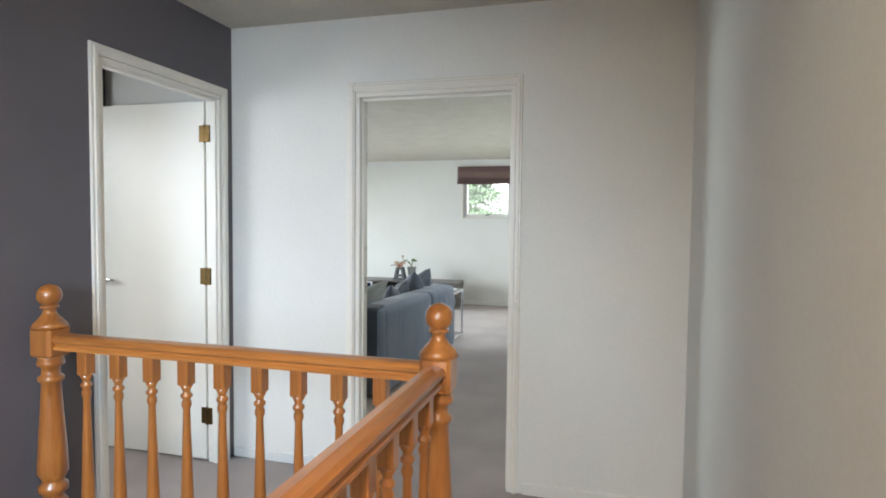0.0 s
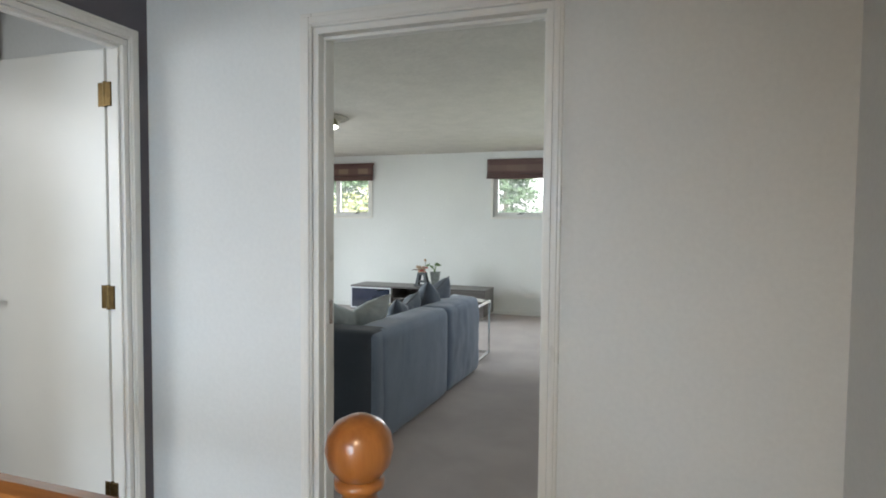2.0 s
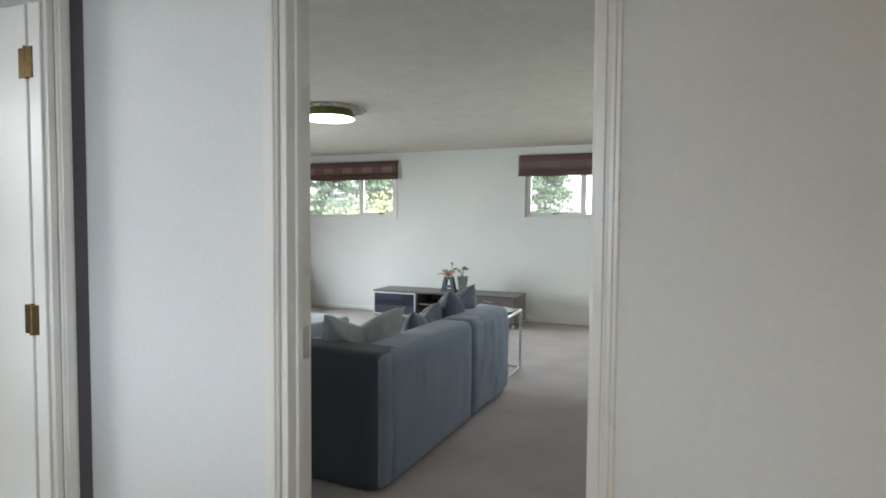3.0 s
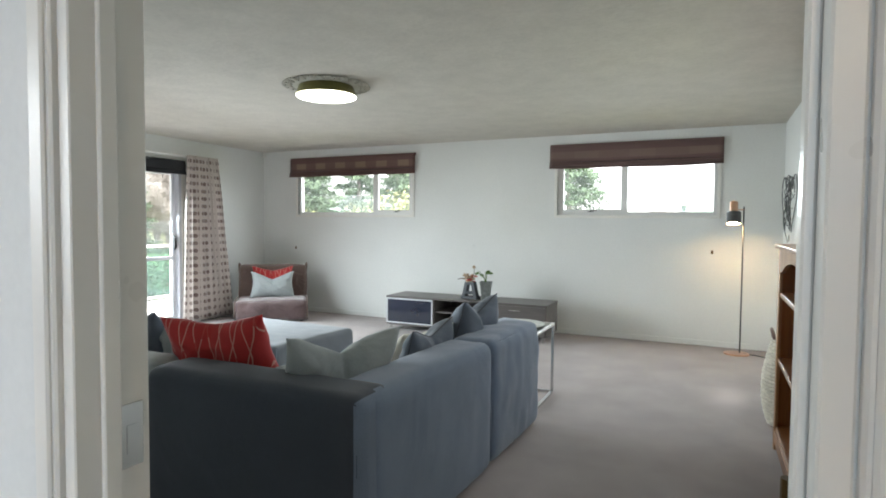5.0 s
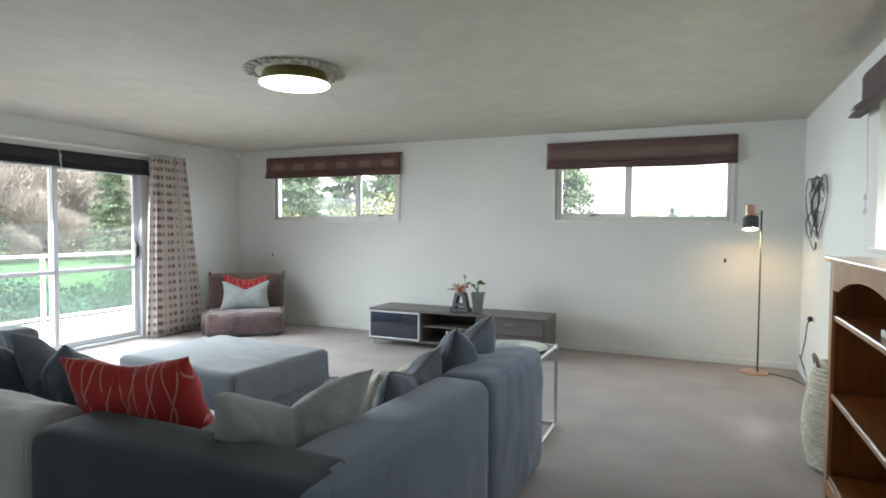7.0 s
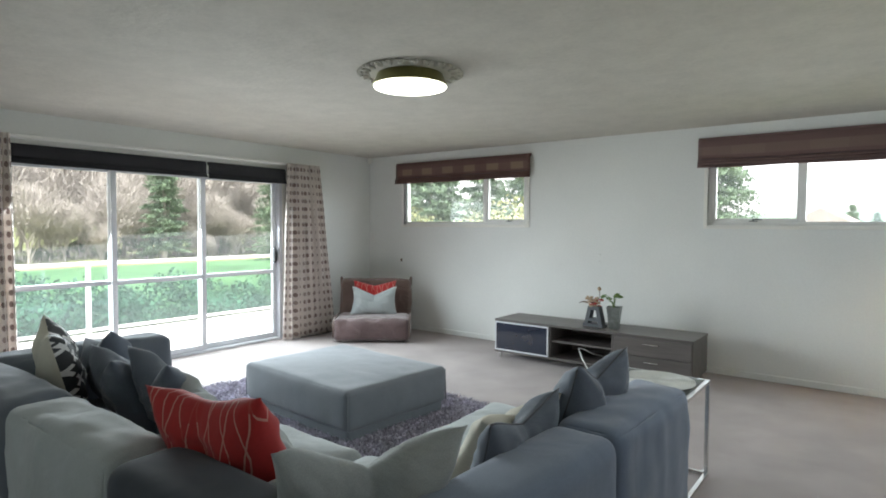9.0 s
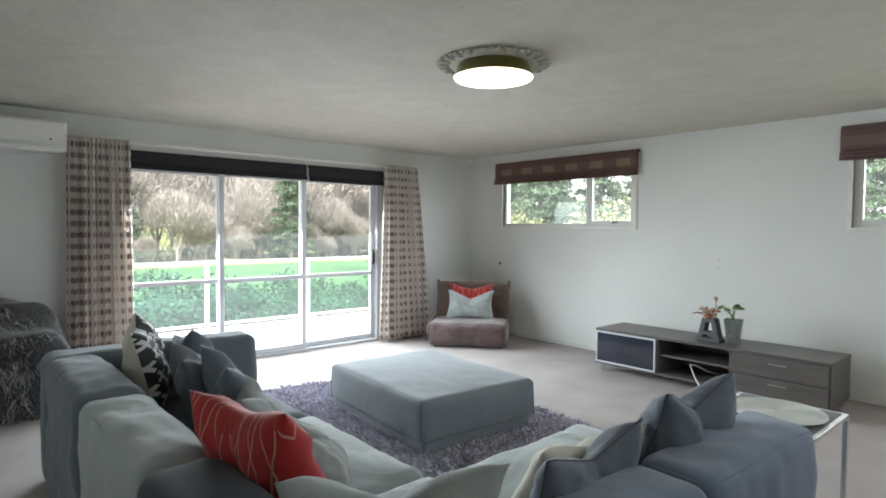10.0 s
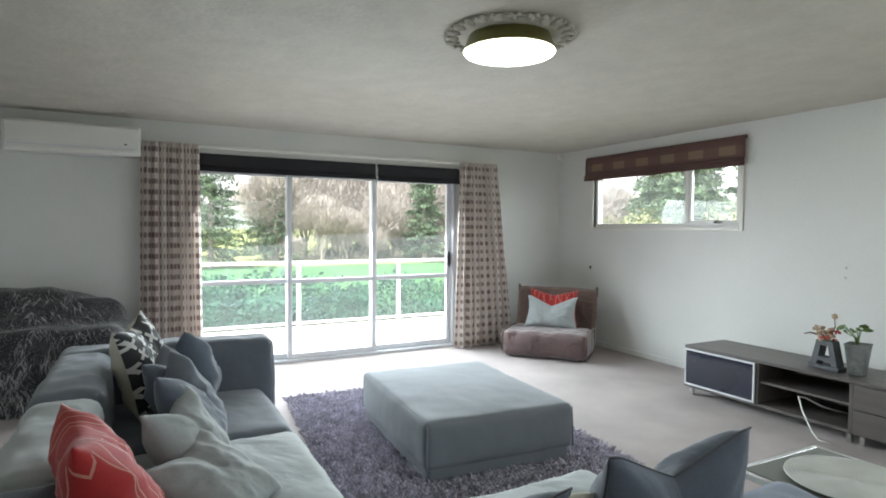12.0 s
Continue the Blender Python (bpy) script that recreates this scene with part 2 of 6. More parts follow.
M = dict(
    wall=mat("wall_paint", (0.725, 0.73, 0.708), 0.75, var=0.03, vscale=1.2, fine=0.02, fscale=60, bump=0.15, bscale=140, bdist=0.001),
    dark=mat("dark_wall_paint", (0.112, 0.103, 0.118), 0.6, var=0.08, vscale=1.5, bump=0.15, bscale=140, bdist=0.001),
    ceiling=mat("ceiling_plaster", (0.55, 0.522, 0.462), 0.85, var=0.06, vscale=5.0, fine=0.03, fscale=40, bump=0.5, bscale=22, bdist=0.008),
    carpet=mat("carpet_pile", (0.325, 0.28, 0.268), 0.95, var=0.12, vscale=2.4, fine=0.22, fscale=420, bump=0.6, bscale=380, bdist=0.004, sheen=0.15),
    trim=mat("trim_gloss_paint", (0.76, 0.74, 0.69), 0.32, var=0.03, vscale=4, rvar=0.06),
    doorpaint=mat("door_paint", (0.78, 0.77, 0.72), 0.35, var=0.03, vscale=2, rvar=0.06),
    white=mat("white_plastic", (0.78, 0.77, 0.74), 0.35, var=0.02, vscale=6),
    alu=mat("anodised_aluminium", (0.66, 0.67, 0.70), 0.4, 0.1, var=0.03, vscale=8),
    chrome=mat("brushed_steel", (0.72, 0.72, 0.72), 0.25, 1.0, var=0.05, vscale=20),
    brass=mat("aged_brass", (0.13, 0.085, 0.035), 0.38, 1.0, var=0.25, vscale=40),
    black=mat("black_plastic", (0.02, 0.02, 0.022), 0.4, var=0.1, vscale=10),
    oak=wood("varnished_rimu", (0.22, 0.066, 0.013), (0.47, 0.18, 0.042), 11.0, 0.3, 2, 0.5),
    oakx=wood("varnished_rimu_rail_x", (0.22, 0.066, 0.013), (0.47, 0.18, 0.042), 11.0, 0.3, 0, 0.5),
    oaky=wood("varnished_rimu_rail_y", (0.22, 0.066, 0.013), (0.47, 0.18, 0.042), 11.0, 0.3, 1, 0.5),
    pine=wood("stained_pine", (0.14, 0.045, 0.009), (0.34, 0.13, 0.026), 8.0, 0.35, 2, 0.4),
    # paler copy of the stained pine, with gloss highlights put into its colour
    pine_lit=wood("highlight_pine", (0.25, 0.11, 0.04), (0.41, 0.21, 0.09), 8.0, 0.36, 2, 0.5),
    piney=wood("stained_pine_shelf", (0.14, 0.045, 0.009), (0.34, 0.13, 0.026), 8.0, 0.35, 1, 0.4),
    greywood=wood("dark_grey_veneer", (0.075, 0.066, 0.063), (0.13, 0.115, 0.108), 9.0, 0.42, 0, 0.1),
    # dark cover of the south back; its shade is put into the colour too
    sofa_shaded=mat("shaded_blue_cloth", (0.034, 0.042, 0.056), 0.9, crease=0.018, cscale=1.8, var=0.10, vscale=3, fine=0.10, fscale=260, bump=0.35, bscale=420, bdist=0.002, sheen=0.15),
    sofa_grey=mat("slate_grey_cloth", (0.125, 0.145, 0.172), 0.9, crease=0.025, cscale=2.2, var=0.10, vscale=3, fine=0.10, fscale=260, bump=0.35, bscale=420, bdist=0.002, sheen=0.25),
    sofa=mat("blue_grey_cloth", (0.125, 0.162, 0.225), 0.9, crease=0.018, cscale=1.8, var=0.10, vscale=3, fine=0.10, fscale=260, bump=0.35, bscale=420, bdist=0.002, sheen=0.25),
    sofa_pale=mat("pale_grey_cloth", (0.36, 0.395, 0.395), 0.9, crease=0.05, cscale=2.6, var=0.08, vscale=3, fine=0.08, fscale=260, bump=0.35, bscale=420, bdist=0.002, sheen=0.2),
    pillow_blue=mat("slate_pillow_cloth", (0.10, 0.122, 0.155), 0.9, crease=0.04, cscale=3.2, var=0.10, vscale=5, fine=0.12, fscale=300, bump=0.35, bscale=420, bdist=0.002, sheen=0.25),
    pillow_grey=mat("sage_pillow_cloth", (0.30, 0.325, 0.322), 0.9, crease=0.045, cscale=3.2, var=0.08, vscale=5, fine=0.10, fscale=300, bump=0.35, bscale=420, bdist=0.002, sheen=0.15),
    cream=mat("cream_cloth", (0.58, 0.56, 0.47), 0.9, var=0.08, vscale=5, fine=0.1, fscale=300, bump=0.3, bscale=400, bdist=0.002),
    ottoman=mat("grey_ottoman_cloth", (0.155, 0.173, 0.195), 0.9, crease=0.015, cscale=2.5, var=0.08, vscale=2.5, fine=0.10, fscale=260, bump=0.35, bscale=420, bdist=0.002, sheen=0.25),
    rug=mat("shag_pile", (0.47, 0.445, 0.515), 0.9, var=0.40, vscale=14, fine=0.4, fscale=70, sheen=0.3),
    fur=mat("faux_fur", (0.040, 0.038, 0.042), 0.8, var=0.6, vscale=5, fine=0.5, fscale=40, sheen=0.4),
    fur_tip=mat("faux_fur_tips", (0.46, 0.45, 0.46), 0.8, var=0.4, vscale=5, sheen=0.3),
    brown=mat("brown_velvet", (0.13, 0.085, 0.07), 0.85, crease=0.05, cscale=6, var=0.18, vscale=4, fine=0.1, fscale=200, bump=0.3, bscale=300, bdist=0.002, sheen=0.4),
    mauve=mat("mauve_velvet", (0.125, 0.08, 0.08), 0.8, crease=0.05, cscale=6, var=0.2, vscale=4, fine=0.1, fscale=200, bump=0.3, bscale=300, bdist=0.002, sheen=0.5),
    blind_black=mat("black_blind_cloth", (0.022, 0.021, 0.024), 0.9, var=0.15, vscale=6, bump=0.2, bscale=300, bdist=0.001),
    blind_east=mat("plum_blind_cloth", (0.10, 0.075, 0.075), 0.9, var=0.2, vscale=6, fine=0.15, fscale=200, bump=0.3, bscale=300, bdist=0.001),
    drape=mat("charcoal_drape", (0.05, 0.045, 0.052), 0.9, var=0.2, vscale=6, bump=0.2, bscale=300, bdist=0.001),
    copper=mat("brushed_copper", (0.66, 0.40, 0.28), 0.28, 1.0, var=0.06, vscale=20),
    bronze=mat("bronze_band", (0.30, 0.28, 0.12), 0.3, 0.9, var=0.12, vscale=10),
    zinc=mat("galvanised_zinc", (0.24, 0.26, 0.25), 0.45, 0.7, var=0.25, vscale=25),
    slate=mat("slate_paint", (0.055, 0.06, 0.068), 0.6, var=0.15, vscale=15),
    basket=mat("whitewashed_wicker", (0.53, 0.49, 0.41), 0.85, var=0.18, vscale=25, fine=0.15, fscale=120, bump=0.4, bscale=150, bdist=0.003),
    stone=mat("white_washed_wood", (0.62, 0.62, 0.59), 0.7, var=0.1, vscale=15, bump=0.2, bscale=90),
    plate=mat("ribbed_ceramic", (0.60, 0.61, 0.57), 0.5, var=0.06, vscale=12),
    deck=mat("deck_boards", (0.55, 0.53, 0.50), 0.8, var=0.15, vscale=4, fine=0.1, fscale=80, stretch=(1, 0.1, 1)),
    paintrail=mat("white_rail_paint", (0.75, 0.76, 0.76), 0.4, var=0.03, vscale=5),
    petal=mat("pink_petals", (0.45, 0.33, 0.22), 0.7, var=0.25, vscale=30),
    redpetal=mat("red_petals", (0.45, 0.05, 0.04), 0.7, var=0.25, vscale=30),
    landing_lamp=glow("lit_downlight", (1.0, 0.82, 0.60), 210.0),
    leaf=mat("house_plant_leaf", (0.12, 0.20, 0.055), 0.5, var=0.3, vscale=20),
    twig=mat("brown_twig", (0.10, 0.055, 0.03), 0.8, var=0.3, vscale=30),
    cable=mat("white_cable", (0.72, 0.72, 0.70), 0.5, var=0.03),
    wire=mat("dark_wire", (0.09, 0.09, 0.09), 0.45, 0.6, var=0.2, vscale=30),
    curtain=pattern("spotted_curtain_cloth", (0.76, 0.69, 0.64), (0.16, 0.08, 0.065), dots, thin=0.3),
    red=pattern("red_waved_cloth", (0.36, 0.014, 0.013), (0.55, 0.33, 0.26), waves),
    cross=pattern("cross_print_cloth", (0.03, 0.032, 0.035), (0.70, 0.70, 0.68), crosses),
    plaid=pattern("plaid_blind_cloth", (0.125, 0.062, 0.055), (0.34, 0.25, 0.155), checks),
    banded=pattern("banded_blind_cloth", (0.135, 0.078, 0.072), (0.27, 0.20, 0.15), bands),
    pane=glass("window_glass", haze=0.009),
    tint=glass("green_balustrade_glass", (0.56, 0.78, 0.76), haze=0.02, haze_col=(0.55, 0.85, 0.80)),
    cabinet_glass=mat("smoked_glass", (0.016, 0.021, 0.036), 0.07, 0.0, var=0.1, vscale=3, spec=0.8),
    table_glass=mat("dark_table_glass", (0.16, 0.17, 0.155), 0.08, var=0.05, vscale=3),
    lamp_on=glow("lit_diffuser", (1.0, 0.98, 0.90), LAMP_GLOW),
    bulb=glow("lit_bulb", (1.0, 0.70, 0.36), 30.0),
    grass=mat("lawn", (0.135, 0.17, 0.07), 0.95, var=0.3, vscale=0.15, fine=0.3, fscale=6, tint=(0.175, 0.195, 0.09), spec=0.03),
    bark=mat("tree_bark", (0.31, 0.285, 0.26), 0.9, var=0.3, vscale=4, spec=0.15),
    bare=mat("bare_twigs", (0.345, 0.32, 0.295), 0.9, var=0.25, vscale=0.5, spec=0.15),
    conifer=mat("conifer_needles", (0.085, 0.13, 0.09), 0.8, var=0.3, vscale=0.8, tint=(0.12, 0.17, 0.105), spec=0.15),
    bush=mat("hedge_leaves", (0.062, 0.095, 0.055), 0.7, var=0.35, vscale=1.2, tint=(0.10, 0.14, 0.085), spec=0.15),
    golden=mat("golden_shrub_leaves", (0.27, 0.285, 0.15), 0.7, var=0.4, vscale=1.5, spec=0.15),
    hill=mat("far_hill", (0.10, 0.14, 0.11), 0.95, var=0.3, vscale=0.02),
    roofing=mat("far_roof", (0.23, 0.20, 0.19), 0.8, var=0.15, vscale=1.0),
    outwall=mat("house_render", (0.55, 0.53, 0.48), 0.85, var=0.08, vscale=2),
)


# ---- shape helpers ----
def finish(bm, name, material, smooth=False):
    me = bpy.data.meshes.new(name)
    bm.to_mesh(me)
    bm.free()
    for mm in (material if isinstance(material, (list, tuple)) else [material]):
        me.materials.append(mm)
    if smooth:
        me.polygons.foreach_set("use_smooth", [True] * len(me.polygons))
    return me


def part(name, bm, material, parent=None, label="", smooth=False):
    """One mesh object under a thing or a part."""
    ob = new(name, finish(bm, name, material, smooth))
    ob.parent = parent
    return tagged(ob, label)


def thing(name, label, category, at=(0, 0, 0), rz=0, group="", kind=""):
    """The base of a thing, which carries its parts."""
    ob = new(name)
    ob.empty_display_size = 0.1
    ob.matrix_world = pose(*at, 0, 0, rz)
    return tagged(ob, label, category, group, kind)


def structure(name, bm, material, label, category, smooth=False):
    return tagged(new(name, finish(bm, name, material, smooth)), label, category, kind="structure")


def bx(bm, x0, x1, y0, y1, z0, z1, b=0.0, seg=1):
    """A box, with its edges rounded by b."""
    vs = [bm.verts.new((x, y, z)) for x in (x0, x1) for y in (y0, y1) for z in (z0, z1)]
    fs = [bm.faces.new([vs[i] for i in f]) for f in ((0, 1, 3, 2), (4, 6, 7, 5), (0, 4, 5, 1), (2, 3, 7, 6), (0, 2, 6, 4), (1, 5, 7, 3))]
    if b:
        es = list({e for f in fs for e in f.edges})
        bmesh.ops.bevel(bm, geom=es, offset=b, segments=seg, affect="EDGES", profile=0.5, clamp_overlap=True)
    return bm


def one(x0, x1, y0, y1, z0, z1, b=0.0, seg=1):
    return bx(bmesh.new(), x0, x1, y0, y1, z0, z1, b, seg)


def lathe(bm, prof, seg=20, at=(0, 0, 0), m=None, caps=True, smooth=False):
    """Turns a profile of (radius, height) about z."""
    rings = []
    for r, z in prof:
        ring = []
        for i in range(seg):
            a = 2 * math.pi * i / seg
            p = Vector((r * math.cos(a), r * math.sin(a), z))
            ring.append(bm.verts.new((m @ p if m else p) + Vector(at)))
        rings.append(ring)
    for a, b in zip(rings, rings[1:]):
        for i in range(seg):
            bm.faces.new((a[i], a[(i + 1) % seg], b[(i + 1) % seg], b[i])).smooth = smooth
    if caps:
        bm.faces.new(rings[0][::-1])
        bm.faces.new(rings[-1])
    return bm


def tube(bm, pts, r, seg=8, r1=None):
    """A round bar along points, tapering to r1."""
    pts = [Vector(p) for p in pts]
    rings, n = [], len(pts)
    for i, p in enumerate(pts):
        d = (pts[min(i + 1, n - 1)] - pts[max(i - 1, 0)]).normalized()
        u = d.orthogonal().normalized() if abs(d.z) > 0.95 else d.cross(Vector((0, 0, 1))).normalized()
        v = d.cross(u)
        rr = r if r1 is None else r + (r1 - r) * i / max(1, n - 1)
        rings.append([bm.verts.new(p + rr * (math.cos(a) * u + math.sin(a) * v)) for a in (2 * math.pi * k / seg for k in range(seg))])
    for a, b in zip(rings, rings[1:]):
        for i in range(seg):
            bm.faces.new((a[i], a[(i + 1) % seg], b[(i + 1) % seg], b[i]))
    bm.faces.new(rings[0][::-1])
    bm.faces.new(rings[-1])
    return bm


def soft(sx, sy, sz, r=0.06, n=14, puff=0.0, wrinkle=0.0, seed=0, at=(0, 0, 0)):
    """An upholstered block: rounded edges, slightly swollen faces, uneven cloth. Its base is at z = 0."""
    bm = bmesh.new()
    h = Vector((sx / 2, sy / 2, sz / 2))
    r = min(r, *(0.98 * c for c in h))
    cache = {}
    nx = [max(4, min(40, round(n * c / max(sx, sy, sz)) + 4)) for c in (sx, sy, sz)]

    def steps(k, half):
        inner = half - r
        ts = [-half + r * (1 - math.cos(math.pi / 2 * i / 4)) for i in range(4)]
        mid = [-inner + 2 * inner * i / k for i in range(k + 1)]
        return ts + mid + [-t for t in reversed(ts)]

    ax = [steps(nx[i], h[i]) for i in range(3)]

    def vert(p):
        key = (round(p[0], 5), round(p[1], 5), round(p[2], 5))
        if key not in cache:
            q = Vector(p)
            core = Vector([max(-h[i] + r, min(h[i] - r, q[i])) for i in range(3)])
            d = q - core
            out = core + (d.normalized() * r if d.length > 1e-9 else d)
            if puff:
                f = [max(0.0, 1 - (q[i] / h[i]) ** 2) for i in range(3)]
                for i in range(3):
                    j, k = (i + 1) % 3, (i + 2) % 3
                    out[i] += puff * (q[i] / h[i]) ** 5 * f[j] * f[k]
            if wrinkle:
                s = Vector((seed * 7.3, seed * 3.1, 0))
                w = noise.noise(q * 4.0 + s) + 0.6 * noise.noise(Vector((q.x * 14, q.y * 14, q.z * 5)) + s)
                w += 0.55 * noise.ridged_multi_fractal(Vector((q.x * 3 + q.z, q.y * 3 - q.z, q.z * 6)) + s, 1.0, 2.1, 3, 1.0, 2.0) - 0.5
                face = Vector([math.copysign(1.0, q[i]) if abs(abs(q[i]) - h[i]) < 1e-6 else 0.0 for i in range(3)])
                out += (face.normalized() if d.length < 1e-9 or face.length > 0 else Vector((0, 0, 1))) * wrinkle * w
            cache[key] = bm.verts.new(out + Vector((0, 0, h.z)) + Vector(at))
        return cache[key]

    for i in range(3):
        j, k = (i + 1) % 3, (i + 2) % 3
        for s in (-1, 1):
            for a in range(len(ax[j]) - 1):
                for b in range(len(ax[k]) - 1):
                    quad = []
                    for da, db in ((0, 0), (1, 0), (1, 1), (0, 1)):
                        p = [0, 0, 0]
                        p[i], p[j], p[k] = s * h[i], ax[j][a + da], ax[k][b + db]
                        quad.append(vert(p))
                    if len(set(quad)) == 4:
                        try:
                            bm.faces.new(quad if s > 0 else quad[::-1])
                        except ValueError:
                            pass
    return bm


def pillow(w, h, t, chop=0.0, n=40, seed=0, sag=0.0, pinch=0.065):
    """A scatter cushion standing in the xz plane, its thickness along y and its lower edge at z = 0; chop: the dent in its top."""
    bm = bmesh.new()
    uvl = bm.loops.layers.uv.new("cloth")
    sides, uvs = [], {}
    for s in (-1, 1):
        grid = []
        for i in range(n + 1):
            row = []
            for j in range(n + 1):
                u, v = 2 * i / n - 1, 2 * j / n - 1
                edge = i in (0, n) or j in (0, n)
                if s == 1 and edge:
                    row.append(sides[0][i][j])
                    continue
                x = u * w / 2 * (1 - pinch * 2 * (1 - v * v))
                z = v * h / 2 * (1 - pinch * 2 * (1 - u * u))
                th = t / 2 * (max(0.0, (1 - abs(u) ** 3.2) * (1 - abs(v) ** 3.2))) ** 0.62
                if chop and v > -0.4:
                    k = (v + 0.4) / 1.4
                    dent = max(0.0, 1 - abs(u) / 0.85) ** 1.15
                    z -= chop * dent * k
                    th *= 1 - 0.40 * dent * k - min(0.35, chop * 3) * k * math.exp(-abs(u) / 0.09)
                    x *= 1 - 0.06 * k
                q = Vector((x * 6, z * 6, seed * 5.7 + s * 2))
                y = s * th + (0 if edge else s * 0.012 * noise.noise(q * 1.3) * min(1, th * 20))
                y += sag * (1 - v) ** 2 * 0.25
                crease = 0.010 * math.sin(9 * math.atan2(v - 0.2, u) + seed) * (abs(u * v)) * min(1, th * 20)
                fold = noise.ridged_multi_fractal(Vector((u * 1.3 + 0.5 * v, v * 1.1, seed * 3.7 + s)), 1.0, 2.2, 4, 1.0, 2.0) - 0.9
                y += s * 0.016 * fold * min(1, th * 16)
                vv = bm.verts.new((x, y + s * crease, z + h / 2))
                uvs[vv] = (x + seed * 0.13, z)
                row.append(vv)
            grid.append(row)
        sides.append(grid)
        for i in range(n):
            for j in range(n):
                q = (grid[i][j], grid[i + 1][j], grid[i + 1][j + 1], grid[i][j + 1])
                f = bm.faces.new(q if s < 0 else q[::-1])
                for lp in f.loops:
                    lp[uvl].uv = uvs[lp.vert]
    return bm


def cushion(label, material, at, w, h, t, rz, lean, chop=0.0, seed=0, roll=0, piped=None, back=None):
    """A loose cushion leaning back by lean degrees and facing rz, with a seam round its edge."""
    base = new("cushion")
    base.empty_display_size = 0.1
    base.matrix_world = pose(*at, 0, 0, rz) @ pose(0, 0, 0, lean, roll, 0)
    tagged(base, label, "cushion", "scatter cushions")
    bm = pillow(w, h, t, chop, seed=seed)
    rim = [v.co.copy() for v in bm.verts if abs(v.co.y) < 1e-4]
    if back is not None:
        for f in bm.faces:
            f.material_index = 1 if f.calc_center_median().y > 0 else 0
    part("cover", bm, material if back is None else [material, back], base, smooth=True)
    if piped:
        loop = []
        n = 26
        for i in range(n * 4):
            e, k = divmod(i, n)
            u, v = ((2 * k / n - 1, -1), (1, 2 * k / n - 1), (1 - 2 * k / n, 1), (-1, 1 - 2 * k / n))[e]
            x, z = u * w / 2 * (1 - 0.13 * (1 - v * v)), v * h / 2 * (1 - 0.13 * (1 - u * u))
            if chop and v > -0.4:
                kk = (v + 0.4) / 1.4
                z -= chop * max(0.0, 1 - abs(u) / 0.85) ** 1.15 * kk
                x *= 1 - 0.06 * kk
            loop.append((x, 0, z + h / 2))
        loop.append(loop[0])
        part("piping", tube(bmesh.new(), loop, 0.0035, 5), piped, base, smooth=True)
    return base


def pleats(width, height, depth, folds, flare=0.0, n=None, seed=0, lean=0.5):
    """A hanging curtain along x from 0 to width, its head at z = height; pinched at the head, fuller at the hem."""
    bm = bmesh.new()
    uvl = bm.loops.layers.uv.new("cloth")
    n = n or folds * 12
    rows = [0, 0.012, 0.03, 0.05, 0.09, 0.14] + [0.14 + 0.86 * k / 16 for k in range(1, 17)]
    rnd = random.Random(seed)
    ph = [rnd.uniform(-0.6, 0.6) for _ in range(folds + 2)]
    grid, uv = [], {}
    for f in rows:
        row = []
        amp = depth * (0.42 + 0.58 * min(1, f / 0.25))
        arc, last = 0.0, None
        for i in range(n + 1):
            s = i / n
            a = s * folds * 2 * math.pi
            k = min(folds, int(s * folds))
            wob = 0.25 * noise.noise(Vector((s * 5, f * 2.2, seed * 3.3)))
            x = s * width + flare * f * (s - lean) * width + 0.16 * width / folds * math.sin(2 * a + ph[k])
            y = amp * (math.sin(a + 0.9 * wob + f * 0.5 * ph[k]) + 0.3 * math.sin(2.3 * a + 4 * wob)) * (0.8 + wob)
            if f < 0.06:
                y += 0.014 * math.sin(a * 4 + 3 * f)
            p = Vector((x, y, height * (1 - f)))
            if last is not None:
                arc += ((p - last).xy).length
            last = p
            v = bm.verts.new(p)
            row.append(v)
            uv[v] = (s * folds * 0.245, p.z)
        grid.append(row)
    for a, b in zip(grid, grid[1:]):
        for i in range(n):
            fc = bm.faces.new((a[i], a[i + 1], b[i + 1], b[i]))
            for lp in fc.loops:
                lp[uvl].uv = uv[lp.vert]
    return bm


def thick(ob, t):
    md = ob.modifiers.new("thickness", "SOLIDIFY")
    md.thickness, md.offset = t, 0.0
    return ob


def wall_pieces(axis, c0, c1, a0, a1, z0, z1, holes):
    """A wall from c0 to c1 thick, running from a0 to a1, with openings (a, a, z, z) cut right through."""
    bm = bmesh.new()

    def put(p, q, zl, zh):
        if q - p > 1e-6 and zh - zl > 1e-6:
            bx(bm, *((p, q, c0, c1) if axis == "x" else (c0, c1, p, q)), zl, zh)

    at = a0
    for h0, h1, hz0, hz1 in sorted(holes):
        put(at, h0, z0, z1)
        put(h0, h1, z0, hz0)
        put(h0, h1, hz1, z1)
        at = h1
    put(at, a1, z0, z1)
    return bm


# daylight in the openings
window_light("daylight_slider", (-6.98, 6.67, 1.05), (-5.6, 6.72, 0.10), 2.8, 1.85, 44, DAY, 132)
window_light("daylight_north_1", (-5.18, 9.86, 1.75), (-5.18, 8.5, 0.8), 1.85, 0.6, 5.5, DAY)
window_light("daylight_north_2", (-1.38, 9.86, 1.75), (-1.38, 8.5, 0.8), 1.7, 0.6, 5.5, DAY)
window_light("daylight_east", (0.32, 6.42, 1.65), (-1.0, 6.42, 0.7), 1.55, 0.8, 1.2, DAY, 165)
window_light("daylight_stairs", (-1.05, -1.05, 1.42), (-2.15, 2.3, 0.25), 1.7, 1.3, 6.4, (0.64, 0.81, 1.0), 78)
